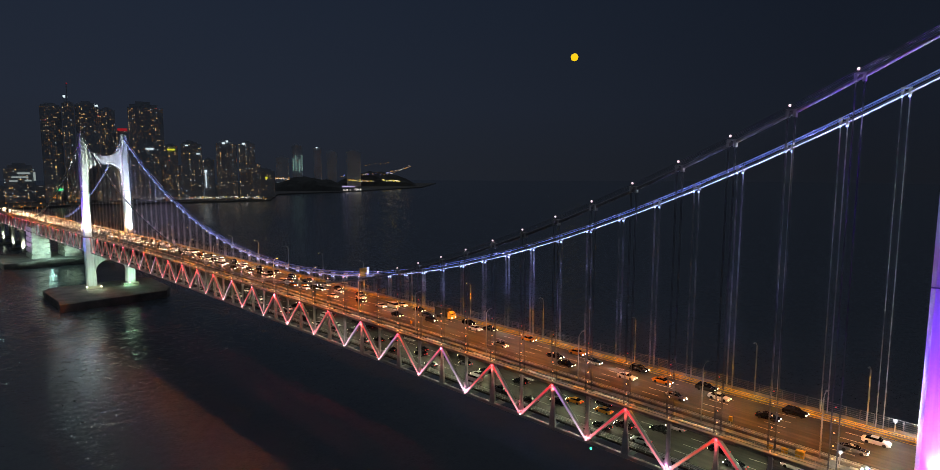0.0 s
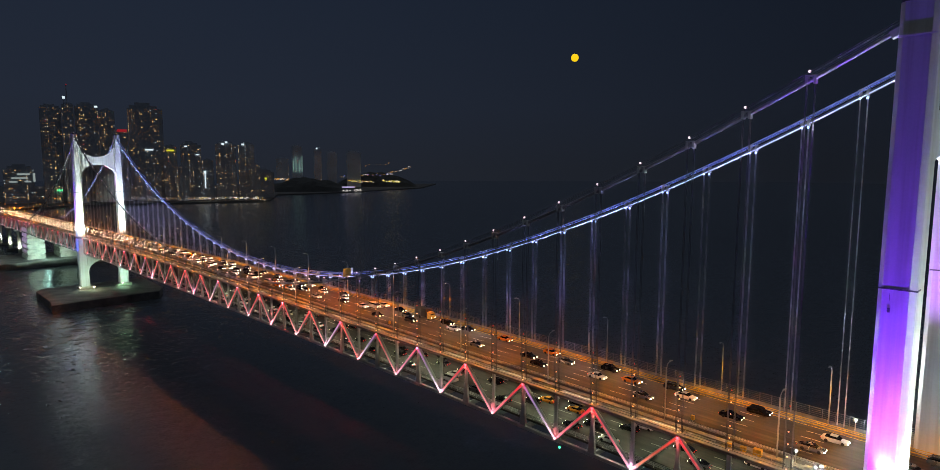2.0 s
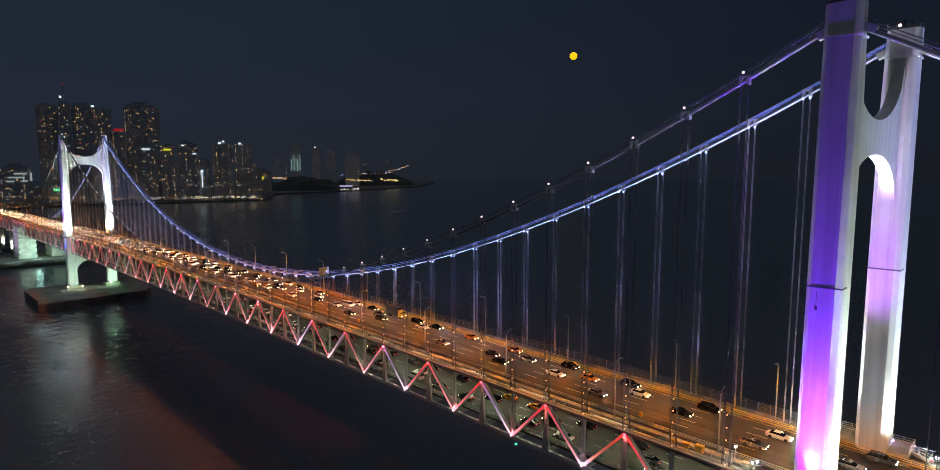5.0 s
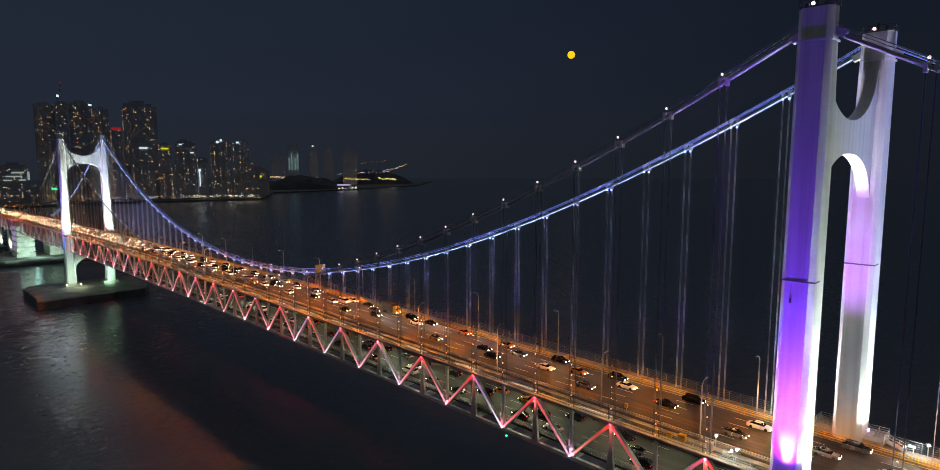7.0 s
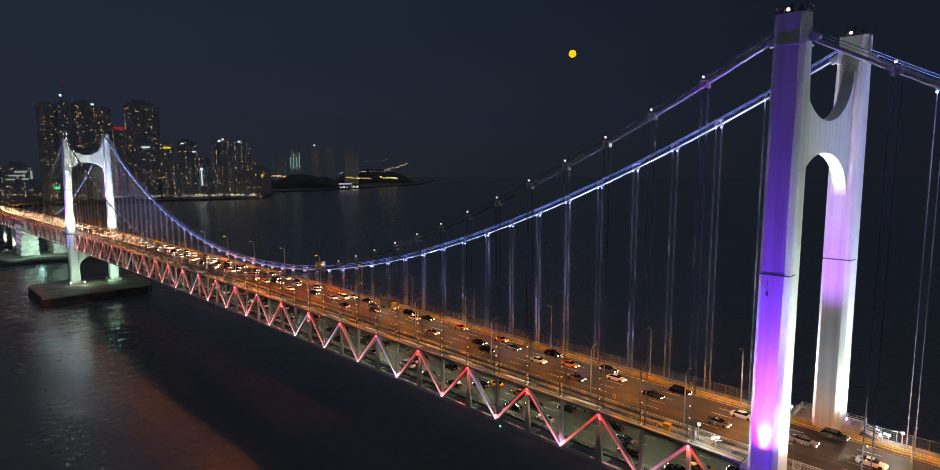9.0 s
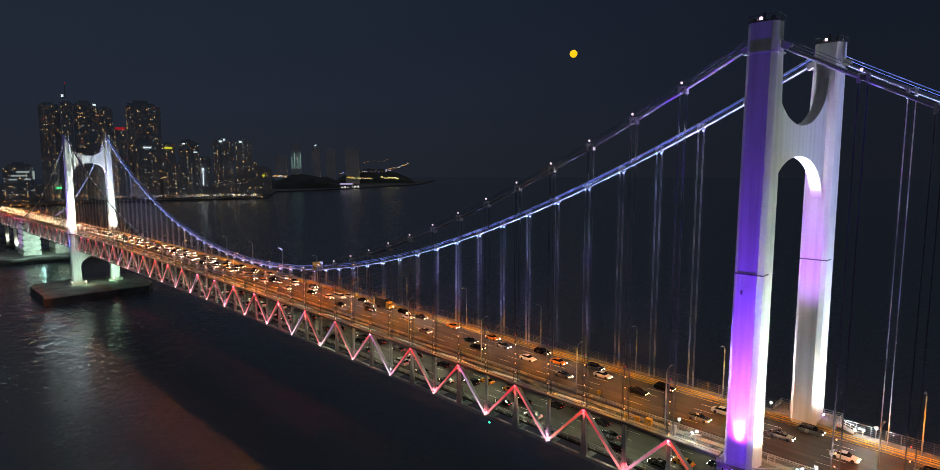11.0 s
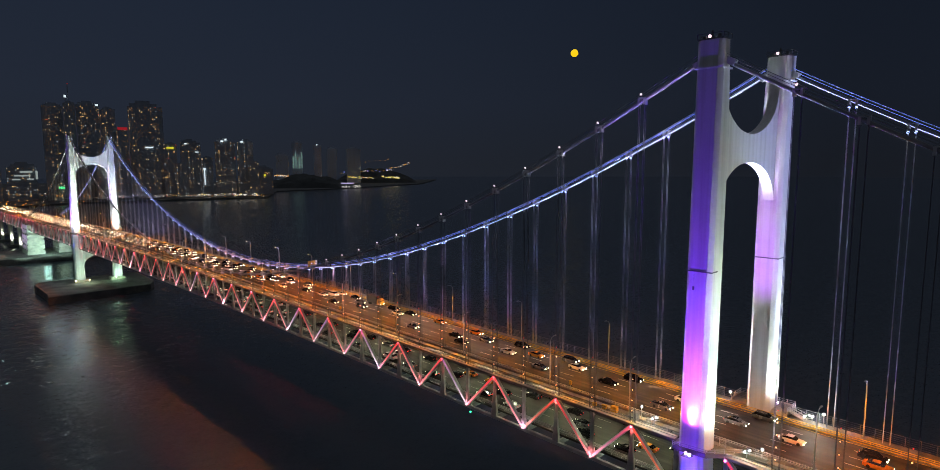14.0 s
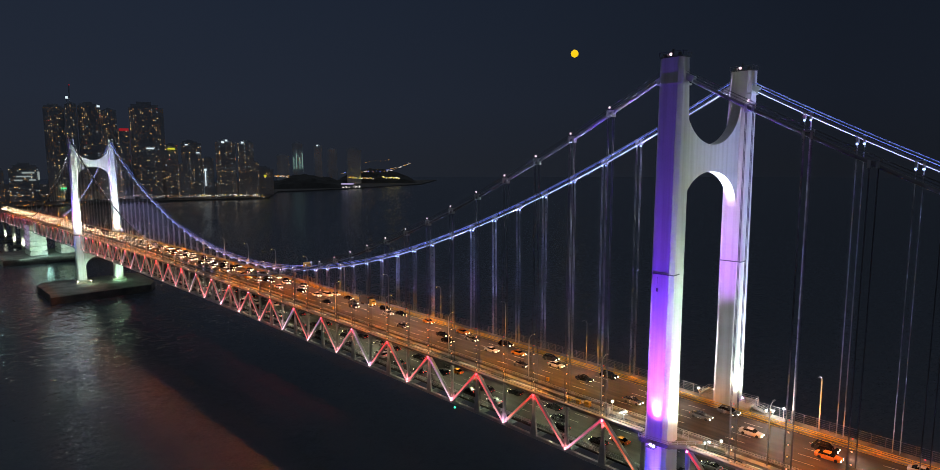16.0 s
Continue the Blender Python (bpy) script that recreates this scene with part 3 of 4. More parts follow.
        part("cable_band", joined("cable_band", [box_v(*r, 114.5 + Z, 114.8 + Z) for r in ring], TOWER_PAINT), t)
        m = s * (outer(tip) + 11.8) / 2
        part("crown", box("crown", m - 1.6, m + 1.6, d0 + 0.05 + k, d1 - 0.05 + k, tip + Z, tip + 0.25 + Z, STEEL_DARK), t)
        rail = [beam_v((m + a, b + k, tip + 1.1 + Z), (m + c2, d + k, tip + 1.1 + Z), 0.08, 0.08) for a, b, c2, d in ((-1.6, d0, 1.6, d0), (-1.6, d1, 1.6, d1), (-1.6, d0, -1.6, d1), (1.6, d0, 1.6, d1))]
        rail += [box_v(m + a - 0.05, m + a + 0.05, b + k - 0.05, b + k + 0.05, tip + 0.3 + Z, tip + 1.1 + Z) for a in (-1.6, 0, 1.8) for b in (d0, d1)]
        part("crown_rail", joined("crown_rail", rail, STEEL_DARK), t)
        for dy2, w2, h2 in ((-1.2, 0.5, 0.8), (0.2, 0.3, 1.5), (1.6, 0.6, 0.6)):
            part("roof_gear", box("roof_gear", m - w2 / 2 - 0.4, m + w2 / 2 - 0.4, dy2 - w2 / 2 + k, dy2 + w2 / 2 + k, tip + 0.25 + Z, tip + 0.25 + h2 + Z, STEEL_DARK), t, label="dark equipment box on the tower top")
        for yy in (-1, 1):
            c0 = Vector((s * 13, yy * 2.3 + skew(s * 13), cable_z(3.0) + 0.1 + Z))
            part("cable_collar", beam("cable_collar", c0, c0 + Vector((0, yy * 1.5, -0.75)), 1.15, 1.15, STEEL), t, label="grey steel collar where the cable enters")
        part("beacon", ball("beacon", 0.3, LED_CLAMP, 12, 8), t, (m, 0.9 + k, tip + 0.9 + Z), "white beacon lamp")
        part("foot", box("foot", s * 12.2 - 5.0, s * 12.2 + 5.0, -4.0 + k, 4.0 + k, 0.0, 1.9, CONCRETE), t)
    return t


tower(0.0, "white steel suspension tower washed in violet and white light")
tower(500.0, "white steel suspension tower far along the bridge")

# pile caps in the water
def pile_cap(y):
    t = thing("pile_cap", (0, y, 0), "weathered concrete pile cap standing in the water", "pier", "pile caps", "")
    bm = bmesh.new()
    pts = [(-43, -50), (24, -47), (31, -32), (33, 16), (30, 21), (-36, 21), (-41, 12), (-41, -36)]
    ring = [[bm.verts.new((x * k, y * k, z)) for x, y in pts] for z, k in ((-3, 1.0), (5.2, 1.0), (5.5, 0.992))]
    for r0, r1 in zip(ring, ring[1:]):
        for i in range(len(pts)):
            j = (i + 1) % len(pts)
            bm.faces.new((r0[i], r0[j], r1[j], r1[i]))
    bm.faces.new(ring[-1])
    me = bpy.data.meshes.new("block")
    bm.to_mesh(me)
    bm.free()
    me.materials.append(CAP_CONCRETE)
    part("block", me, t)
    return t


pile_cap(0)
pile_cap(500)

# ---------------- main cables and hangers ----------------
def cable_run(name, x, y0, y1, steps):
    return [(x, y0 + (y1 - y0) * i / steps + skew(x), cable_z(y0 + (y1 - y0) * i / steps)) for i in range(steps + 1)]


for x in (-13, 13):
    t = thing("main_cable", (0, 0, 0), "thick pale main cable with hand ropes" + (" and blue-white light line" if x > 0 else " and small lamps"), "cable", "main cables of the bridge")
    for y0, y1, n in ((-200, -0.5, 40), (0.5, 499.5, 100), (500.5, 700, 40)):
        run = [Vector(p) for p in cable_run("c", x, y0, y1, n)]
        part("cable", tube("cable", run, 0.36, CABLE, 10), t)
        for dx in (-0.55, 0.55):
            part("hand_rope", tube("hand_rope", [p + Vector((dx, 0, 1.35)) for p in run], 0.04, ROPE_SHADED if x < 0 else ROPE, 5), t)
            part("hand_rope", tube("hand_rope", [p + Vector((dx, 0, 0.85)) for p in run], 0.03, ROPE_SHADED if x < 0 else ROPE, 5), t)
        if x > 0:
            part("light_line", tube("light_line", [p + Vector((-0.36, 0, -0.20)) for p in run], 0.06, LED_COOL, 6), t)
            # blue light falling on the hand ropes, put in as thin glowing tubes
            part("light_line", tube("light_line", [p + Vector((-0.55, 0, 0.85)) for p in run], 0.03, BLUE_WASH, 5), t)
            part("light_line", tube("light_line", [p + Vector((0.45, 0, 1.45)) for p in run], 0.022, BLUE_WASH, 5), t)

hanger_clamp = joined("clamp", [box_v(-0.5, 0.5, d - 0.22, d + 0.22, -0.62, 0.62) for d in (-0.62, 0.62)] + [box_v(-0.34, 0.34, -0.9, 0.9, 0.55, 0.8)], STEEL)
lamp_me = ball("lamp", 0.24, LED_CLAMP)
lamp_blue = ball("lamp", 0.26, LED_CLAMP_BLUE)
dot_me, dot_red = ball("led_dot", 0.14, LED_DOT, 6, 4), ball("led_dot", 0.12, glow("led_dot_red", (1.0, 0.04, 0.05), 1.0), 6, 4)
for x in (-13, 13):
    for k in (*range(-19, -1), *range(1, 70)):
        y = 5 + 10 * k + NODE if k > 0 else -14.4 + 9.8 * (k + 2)
        if abs(y) < 8 or abs(y - 500) < 8 or y < -190 or y > 690:
            continue
        z0, z1 = top(y) + 0.56, cable_z(y)
        if z1 - z0 < 0.8:
            continue
        h = thing("hanger", (x, y - 0.076 * (x + 13), z0), "grey steel hanger ropes strung with small white lamps" if x < 0 else "pale steel hanger ropes under blue-white clamp lamps", "hanger", "hangers on the near side" if x < 0 else "hangers on the seaward side")
        for dx in (-0.26, 0.26):
            for dy in (-0.62, 0.62):
                part("rope", beam("rope", (dx, dy, 0), (dx, dy, z1 - z0 - 0.4), 0.09, 0.09, ROPE_SHADED if x < 0 else ROPE), h)
        part("clamp", hanger_clamp, h, (0, 0, z1 - z0))
        if x < 0:
            if -20 < y < 505:
                part("lamp", lamp_me, h, (-0.2, 0.3, z1 - z0 + 1.4), "small white lamp")
            for i in range(6):
                if i * 2.3 < z1 - z0 - 1:
                    part("led_dot", dot_red if i == 5 else dot_me, h, (-0.4, 0, 0.15 + 2.3 * i), "small red lamp" if i == 5 else "")
        else:
            for dy in (-0.62, 0.62):
                part("lamp", lamp_blue, h, (-0.3, dy, z1 - z0 - 0.9), "small blue-white lamp")


# ---------------- street lamps ----------------
def street_lamp(s):
    h = thing("street_lamp", (0, 0, 0), "tall grey street lamp with an orange sodium head", "street lamp", "street lamps")
    part("pole", tube("pole", [(0, 0, 0), (0, 0, 3), (0, 0, 11.4)], 0.14, STEEL, 8), h)
    part("arm", tube("arm", [(0, 0, 11.3), (-s * 0.5, 0, 12.1), (-s * 1.5, 0, 12.4)], 0.08, STEEL, 6), h)
    hd = part("head", mesh("head", [(-s * 1.3 - s * a, b, 12.35 + c) for a, b, c in ((0, -0.16, 0), (1.0, -0.2, 0), (1.0, 0.2, 0), (0, 0.16, 0), (0.1, -0.1, 0.2), (0.9, -0.12, 0.16), (0.9, 0.12, 0.16), (0.1, 0.1, 0.2))], BOX_F, STEEL), h)
    part("lens", mesh("lens", [(-s * 1.3 - s * a, b, 12.2 + c) for a, b, c in ((0.1, -0.12, 0.13), (0.9, -0.15, 0.13), (0.9, 0.15, 0.13), (0.1, 0.12, 0.13), (0.05, -0.14, 0.146), (0.95, -0.17, 0.146), (0.95, 0.17, 0.146), (0.05, 0.14, 0.146))], BOX_F, SODIUM_HEAD), hd)
    return h


first = street_lamp(1)
ys = [y for y in LAMPS if abs(y) > 4 and abs(y - 500) > 4]
first.location = (12.4, ys[0], road_z(ys[0]) + 0.8)
for y in ys[1:]:
    copy_thing(first, Matrix.Translation((12.4, y, road_z(y) + 0.8)))

# the nearer row stands behind the other barrier, with its arms over the road
near_row = street_lamp(-1)
near_row.location = (-9.4, ys[0] + 2.8, road_z(ys[0]) + 0.1)
for y in ys[1:]:
    copy_thing(near_row, Matrix.Translation((-9.4, y + 2.8, road_z(y) + 0.1)))

# ---------------- moon ----------------
eye0, way = Vector((-120.1, -31.6, 95.5)), Vector((0.80138, 0.57210, 0.17459))
moon = part("moon", ball("moon", 27.0, MOON, 32, 16))
moon.location = eye0 + way * 4600
tagged(moon, "full yellow moon high in the night sky", "moon")

nav = thing("navigation_lamp", (-13.3, 63.0, low(63) - 0.4), "small green navigation lamp under the truss", "lamp")
part("bracket", box("bracket", -0.05, 0.05, -0.05, 0.05, -0.7, 0.1, STEEL_DARK), nav)
part("lens", ball("lens", 0.28, glow("signal_green", (0.05, 1.0, 0.45), 3.0)), nav, (0, 0, -0.9), "lit green lens")

# ---------------- city across the water ----------------
def block(name, x, y, w, d, h, label, lit, warm=0.7, turn=0.0, base=4.0):
    """A far tower block with separate lit windows."""
    t = thing(name, (x, y, base), label, "building", "towers of the far city")
    t.rotation_euler[2] = radians(turn)
    a, b = random.uniform(0.04, 0.2), random.uniform(0.04, 0.2)
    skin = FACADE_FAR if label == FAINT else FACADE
    tiers = [box_v(-w / 2, w / 2, -d / 2, d / 2, 0, h)]
    tiers.append(box_v(-w / 2 + w * a, w / 2 - w * b, -d / 2 + 2, d / 2 - 2, h, h + w * 0.10))
    tiers.append(box_v(-w / 2 + w * (a + 0.16), w / 2 - w * (b + 0.2), -d / 2 + 5, d / 2 - 4, h + w * 0.10, h + w * 0.19))
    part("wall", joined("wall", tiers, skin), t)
    # shallow bays stand out from the front, dark gaps between them
    bays = max(2, int(w / 16))
    for i in range(bays):
        c = -w / 2 + (i + 0.5) * w / bays
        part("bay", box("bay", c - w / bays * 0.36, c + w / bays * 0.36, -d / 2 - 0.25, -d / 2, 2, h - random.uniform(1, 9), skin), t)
    cols, rows = max(3, int(w / 4.6)), max(4, int(h / 3.5))
    weight = [random.choice((0.15, 0.4, 1.0, 2.2)) for _ in range(cols)]
    at = lambda c, r: (-w / 2 + (c + 0.5) * w / cols, -d / 2 - 0.4, (r + 0.5) * h / rows)
    bright = {(random.choices(range(cols), weight)[0], random.randrange(rows)) for _ in range(int(lit * 0.62))}
    for c, r in sorted(bright):
        k = random.random()
        part("window", WINDOWS[random.choice((0, 0, 2, 2, 3, 6)) if k < warm else random.choice((2, 4, 4)) if k < 0.96 else 5], t, at(c, r))
    dim = {}
    for c in range(cols):
        for r in range(rows):
            if (c, r) not in bright and random.random() < 0.14 + 0.11 * weight[c]:
                x, y, z = at(c, r)
                dim.setdefault(random.choice((7, 7, 1, 1, 8)), []).append(box_v(x - 1.0, x + 1.0, y, y + 0.3, z - 0.8, z + 0.8))
    for k, boxes in sorted(dim.items()):
        tagged(part("dim_glazing", joined("dim_glazing", boxes, WINDOWS[k].materials[0]), t), kind="stuff")
    return t


WINDOWS = [box("window", -w, w, -0.2, 0.2, -h, h, glow("window_" + n, c, s)) for n, c, s, w, h in (
    ("amber", (1.0, 0.52, 0.18), 1.15, 0.9, 0.8), ("dim", (1.0, 0.62, 0.30), 0.09, 1.0, 0.8), ("warm", (1.0, 0.72, 0.40), 1.0, 0.85, 0.75), ("gold", (1.0, 0.62, 0.26), 0.5, 0.9, 0.8), ("cool", (0.75, 0.9, 1.0), 0.75, 0.85, 0.75),
    ("red", (1.0, 0.1, 0.08), 0.8, 0.9, 0.8), ("stair", (1.0, 0.60, 0.22), 1.2, 1.4, 0.8), ("low", (1.0, 0.42, 0.12), 0.14, 1.0, 0.8), ("faint", (0.6, 0.8, 1.0), 0.06, 1.0, 0.8))]
E0 = Vector((-120.1, -31.6, 95.5))


def out_at(bearing, rise, dist):
    """A place by bearing from the bridge's axis and angle above the level, in degrees."""
    a = radians(bearing)
    return Vector((E0.x + dist * math.sin(a), E0.y + dist * math.cos(a), E0.z + dist * math.tan(radians(rise))))


shore = [out_at(b, 0, d) for b, d in ((-62, 1185), (-20.02, 1304), (0.13, 1640), (12.69, 1790), (26.34, 1860), (27.14, 2275), (32.85, 2465), (40.21, 3042), (41.69, 3871), (0.21, 3950), (-62, 3950))]
shore = [(p.x, p.y) for p in shore]
land = mesh("ground", [(x, y, -1) for x, y in shore] + [(x, y, 4) for x, y in shore], [tuple(range(21, 10, -1))] + [(i, (i + 1) % 11, 11 + (i + 1) % 11, 11 + i) for i in range(11)], LAND)
tagged(part("ground", land), "dark built-up shore across the water", "land", kind="structure")

HIGH, MIDDLE, FAINT = "dark high-rise with many scattered lit windows", "dark apartment tower with a few lit windows", "faint distant tower with hardly any lit windows"
for b0, b1, rise, dist, lit, warm, label in (
        (9.73, 11.11, 4.57, 2022, 75, 0.8, HIGH), (11.15, 11.94, 4.86, 1991, 60, 0.7, HIGH), (11.99, 13.58, 4.79, 2007, 130, 0.7, HIGH),
        (13.6, 14.67, 4.51, 2007, 80, 0.8, HIGH), (14.66, 15.53, 2.92, 1975, 70, 0.9, HIGH), (15.58, 18.13, 4.81, 2038, 190, 0.75, HIGH),
        (16.01, 17.79, 1.71, 1928, 70, 0.6, MIDDLE), (18.06, 19.08, 1.78, 1936, 50, 0.7, MIDDLE), (19.34, 20.93, 1.96, 1943, 70, 0.6, MIDDLE),
        (20.96, 21.87, 0.66, 1928, 30, 0.6, MIDDLE), (22.07, 23.74, 2.06, 1959, 95, 0.6, MIDDLE), (23.89, 25.24, 2.04, 1967, 80, 0.6, MIDDLE),
        (27.12, 28.21, 0.86, 2923, 25, 0.4, FAINT), (28.51, 29.45, 1.98, 2923, 30, 0.2, FAINT), (30.43, 31.12, 1.8, 3081, 14, 0.4, FAINT),
        (31.6, 32.49, 1.48, 3160, 10, 0.5, FAINT), (33.37, 34.65, 1.46, 3160, 12, 0.5, FAINT), (7.26, 9.15, -0.07, 1975, 60, 0.2, "low office block with bright white windows"),
        (5.16, 6.95, -0.29, 1975, 30, 0.5, MIDDLE), (25.27, 26.85, -0.29, 2054, 30, 0.8, MIDDLE), (9.75, 10.74, 0.63, 1928, 45, 0.9, MIDDLE),
        (11.73, 12.72, -0.19, 1920, 30, 0.7, MIDDLE), (13.12, 14.51, 0.47, 1928, 45, 0.7, MIDDLE), (18.96, 19.85, 0.1, 1920, 25, 0.6, MIDDLE),
        (24.88, 25.67, 0.3, 1928, 20, 0.7, MIDDLE)):
    mid = out_at((b0 + b1) / 2, rise, dist)
    block("tower_block", mid.x, mid.y, dist * radians(b1 - b0), 33, mid.z - 4, label, lit, warm, -(b0 + b1) / 2)


def far_sign(bearing, rise, dist, w, h, mat, label):
    p = out_at(bearing, rise, dist)
    s = part("rooftop_sign", box("rooftop_sign", -w / 2, w / 2, -0.5, 0.5, -h / 2, h / 2, mat))
    s.location, s.rotation_euler[2] = p, radians(-bearing)
    tagged(s, label, "sign", "lit signs on the far buildings")


SIGN_VIOLET = glow("sign_violet", (0.7, 0.6, 1.0), 0.6)
SIGN_WHITE, SIGN_YELLOW, SIGN_RED, SIGN_GREEN = glow("sign_white", (0.8, 0.95, 1.0), 1.0), glow("sign_yellow", (0.9, 0.9, 0.05), 0.7), glow("sign_red", (1.0, 0.03, 0.05), 0.26), glow("sign_green", (0.1, 1.0, 0.35), 1.2)
WHITE_SIGN = "bright white lit sign on a distant building"
for bearing, rise, dist, w, h, mat, label in (
        (11.35, 5.4, 1974, 5.5, 6.3, SIGN_WHITE, "bright white lamp on top of a tower"), (13.44, 4.82, 1990, 7.1, 4.7, SIGN_WHITE, "bright white lamp on top of a tower"),
        (17.0, 1.51, 1909, 19.0, 3.2, SIGN_WHITE, WHITE_SIGN), (18.58, 1.49, 1917, 19.0, 4.0, SIGN_YELLOW, "yellow lit crown of a tower"),
        (19.77, 1.86, 1925, 7.1, 3.2, SIGN_WHITE, WHITE_SIGN), (20.65, 1.16, 1925, 9.5, 2.4, SIGN_WHITE, WHITE_SIGN),
        (21.18, -1.01, 1909, 2.4, 45.8, SIGN_WHITE, "tall thin white light line on a facade"), (21.18, -0.32, 1909, 6.3, 6.3, SIGN_WHITE, WHITE_SIGN),
        (22.69, 2.11, 1941, 7.1, 4.7, SIGN_WHITE, "white lit crown of a tower"), (22.98, 2.26, 1941, 5.5, 4.7, SIGN_WHITE, "white lit crown of a tower"),
        (24.31, 2.09, 1949, 7.1, 4.7, SIGN_WHITE, "white lit crown of a tower"), (15.14, 3.02, 1958, 23.7, 7.1, SIGN_RED, "dull red lit crown of a tower"),
        (10.71, -1.74, 1908, 12.6, 4.7, SIGN_GREEN, "small green lit sign by the shore"), (26.15, -0.88, 2036, 6.3, 5.5, SIGN_YELLOW, "yellow lit sign by the shore"),
        (30.72, 1.85, 3063, 7.1, 5.5, SIGN_WHITE, "bright white lamp on top of a tower"), (33.43, -1.68, 2528, 52.1, 5.5, SIGN_VIOLET, "violet and white lit pier front"),
        (11.57, 6.38, 1987, 2.4, 3.2, SIGN_RED, "red aircraft warning lamp on a mast")):
    far_sign(bearing, rise, dist, w, h, mat, label)
OFFICE = glow("office_windows", (0.85, 1.0, 0.95), 0.3)
for bearing, rise, w, h in (
        (8.49, -0.48, 26.9, 4.0), (8.24, -0.77, 34.8, 3.2), (7.84, -1.06, 17.4, 3.2), (8.73, -1.04, 14.2, 3.2), (9.14, -0.72, 4.7, 22.0)):
    far_sign(bearing, rise, 1957, w, h, OFFICE, "row of bright white office windows")
for bearing, r0, r1, dist in (
        (11.54, 4.75, 6.38, 1988), (11.35, 4.76, 5.45, 1975)):
    p, q = out_at(bearing, r0, dist), out_at(bearing, r1, dist)
    tagged(part("roof_mast", beam("roof_mast", p, q, 2.0, 2.0, FACADE)), "slim dark mast on a distant tower", "mast", "roof masts")
for k, dx in enumerate((-9, -3, 4, 10)):
    far_sign(28.98 + dx * 0.04, 0.25 + 0.2 * (k % 2), 2899, 2.4, 55 + 16 * (k % 2), glow("sign_mint", (0.55, 0.95, 0.8), 0.35), "pale green light line down a distant tower")


def lights(name, label, spans, seed):
    """A scatter of small far lamps along the shore."""
    r = random.Random(seed)
    by = {}
    for b0, r0, b1, r1, dist, n, mats, size in spans:
        for i in range(n):
            f = r.random()
            p = out_at(b0 + (b1 - b0) * f, r0 + (r1 - r0) * f + r.gauss(0, 0.05), dist)
            s = size * r.uniform(0.5, 1.3)
            by.setdefault(r.choice(mats), []).append(box_v(p.x - s, p.x + s, p.y - s, p.y + s, p.z - s * 0.7, p.z + s * 0.7))
    t = thing(name, (0, 0, 0), label, "lights", "", "stuff")
    for m, boxes in by.items():
        part("lamp_scatter", joined("lamp_scatter", boxes, m), t)


FAR_ORANGE = glow("far_orange", (1.0, 0.34, 0.04), 1.0)
FAR_AMBER, FAR_WHITE, FAR_YELLOW, FAR_BLUE = glow("far_amber", (1.0, 0.45, 0.08), 0.55), glow("far_white", (1.0, 0.93, 0.85), 0.9), glow("far_yellow", (1.0, 0.8, 0.1), 0.8), glow("far_blue", (0.2, 0.25, 1.0), 1.2)
lights("shore_lights", "string of white and amber lights along the far shore", (
    (14.07, -2.53, 26.12, -2.7, 1837, 80, (FAR_WHITE, FAR_WHITE, FAR_AMBER), 0.87), (20.5, -2.54, 25.83, -2.55, 1845, 50, (FAR_WHITE, FAR_WHITE, FAR_YELLOW), 1.19),
    (5.13, -2.15, 14.07, -2.34, 1849, 30, (FAR_AMBER, FAR_AMBER, FAR_WHITE), 1.19), (9.12, -1.52, 24.46, -1.55, 1864, 46, (FAR_AMBER, FAR_WHITE), 0.87),
    (4.13, -2.23, 12.68, -2.46, 1817, 22, (FAR_AMBER, FAR_AMBER, FAR_ORANGE), 1.26), (4.12, -2.58, 12.47, -2.8, 1643, 14, (FAR_AMBER, FAR_ORANGE), 1.03),
    (4.1, -2.92, 12.26, -3.1, 1485, 16, (FAR_ORANGE, FAR_WHITE), 0.87), (4.14, -1.74, 13.58, -1.98, 1849, 18, (FAR_AMBER, FAR_WHITE), 1.03),
    (25.26, -1.41, 26.74, -1.24, 2054, 40, (FAR_YELLOW, FAR_AMBER), 1.58), (26.85, -0.92, 28.22, -0.96, 2370, 26, (FAR_WHITE, FAR_AMBER), 1.74),
    (27.92, -1.74, 31.36, -1.93, 2568, 12, (FAR_WHITE,), 1.58)), 3)
lights("hill_lights", "scattered amber and white lights on the far headland", (
    (33.44, -1.1, 35.79, -1.2, 3081, 34, (FAR_WHITE, FAR_AMBER, FAR_YELLOW), 2.05), (36.58, -1.13, 38.25, -1.15, 3081, 26, (FAR_WHITE, FAR_YELLOW), 2.21),
    (36.98, -0.48, 39.24, 0.18, 3160, 24, (FAR_AMBER, FAR_WHITE), 1.9), (32.86, -0.68, 37.57, -0.44, 3160, 34, (FAR_AMBER, FAR_WHITE, FAR_BLUE), 1.74),
    (34.34, 0.19, 37.38, 0.54, 3200, 12, (FAR_AMBER,), 1.58), (32.83, -1.95, 34.7, -1.92, 2520, 14, (FAR_WHITE,), 1.9)), 4)


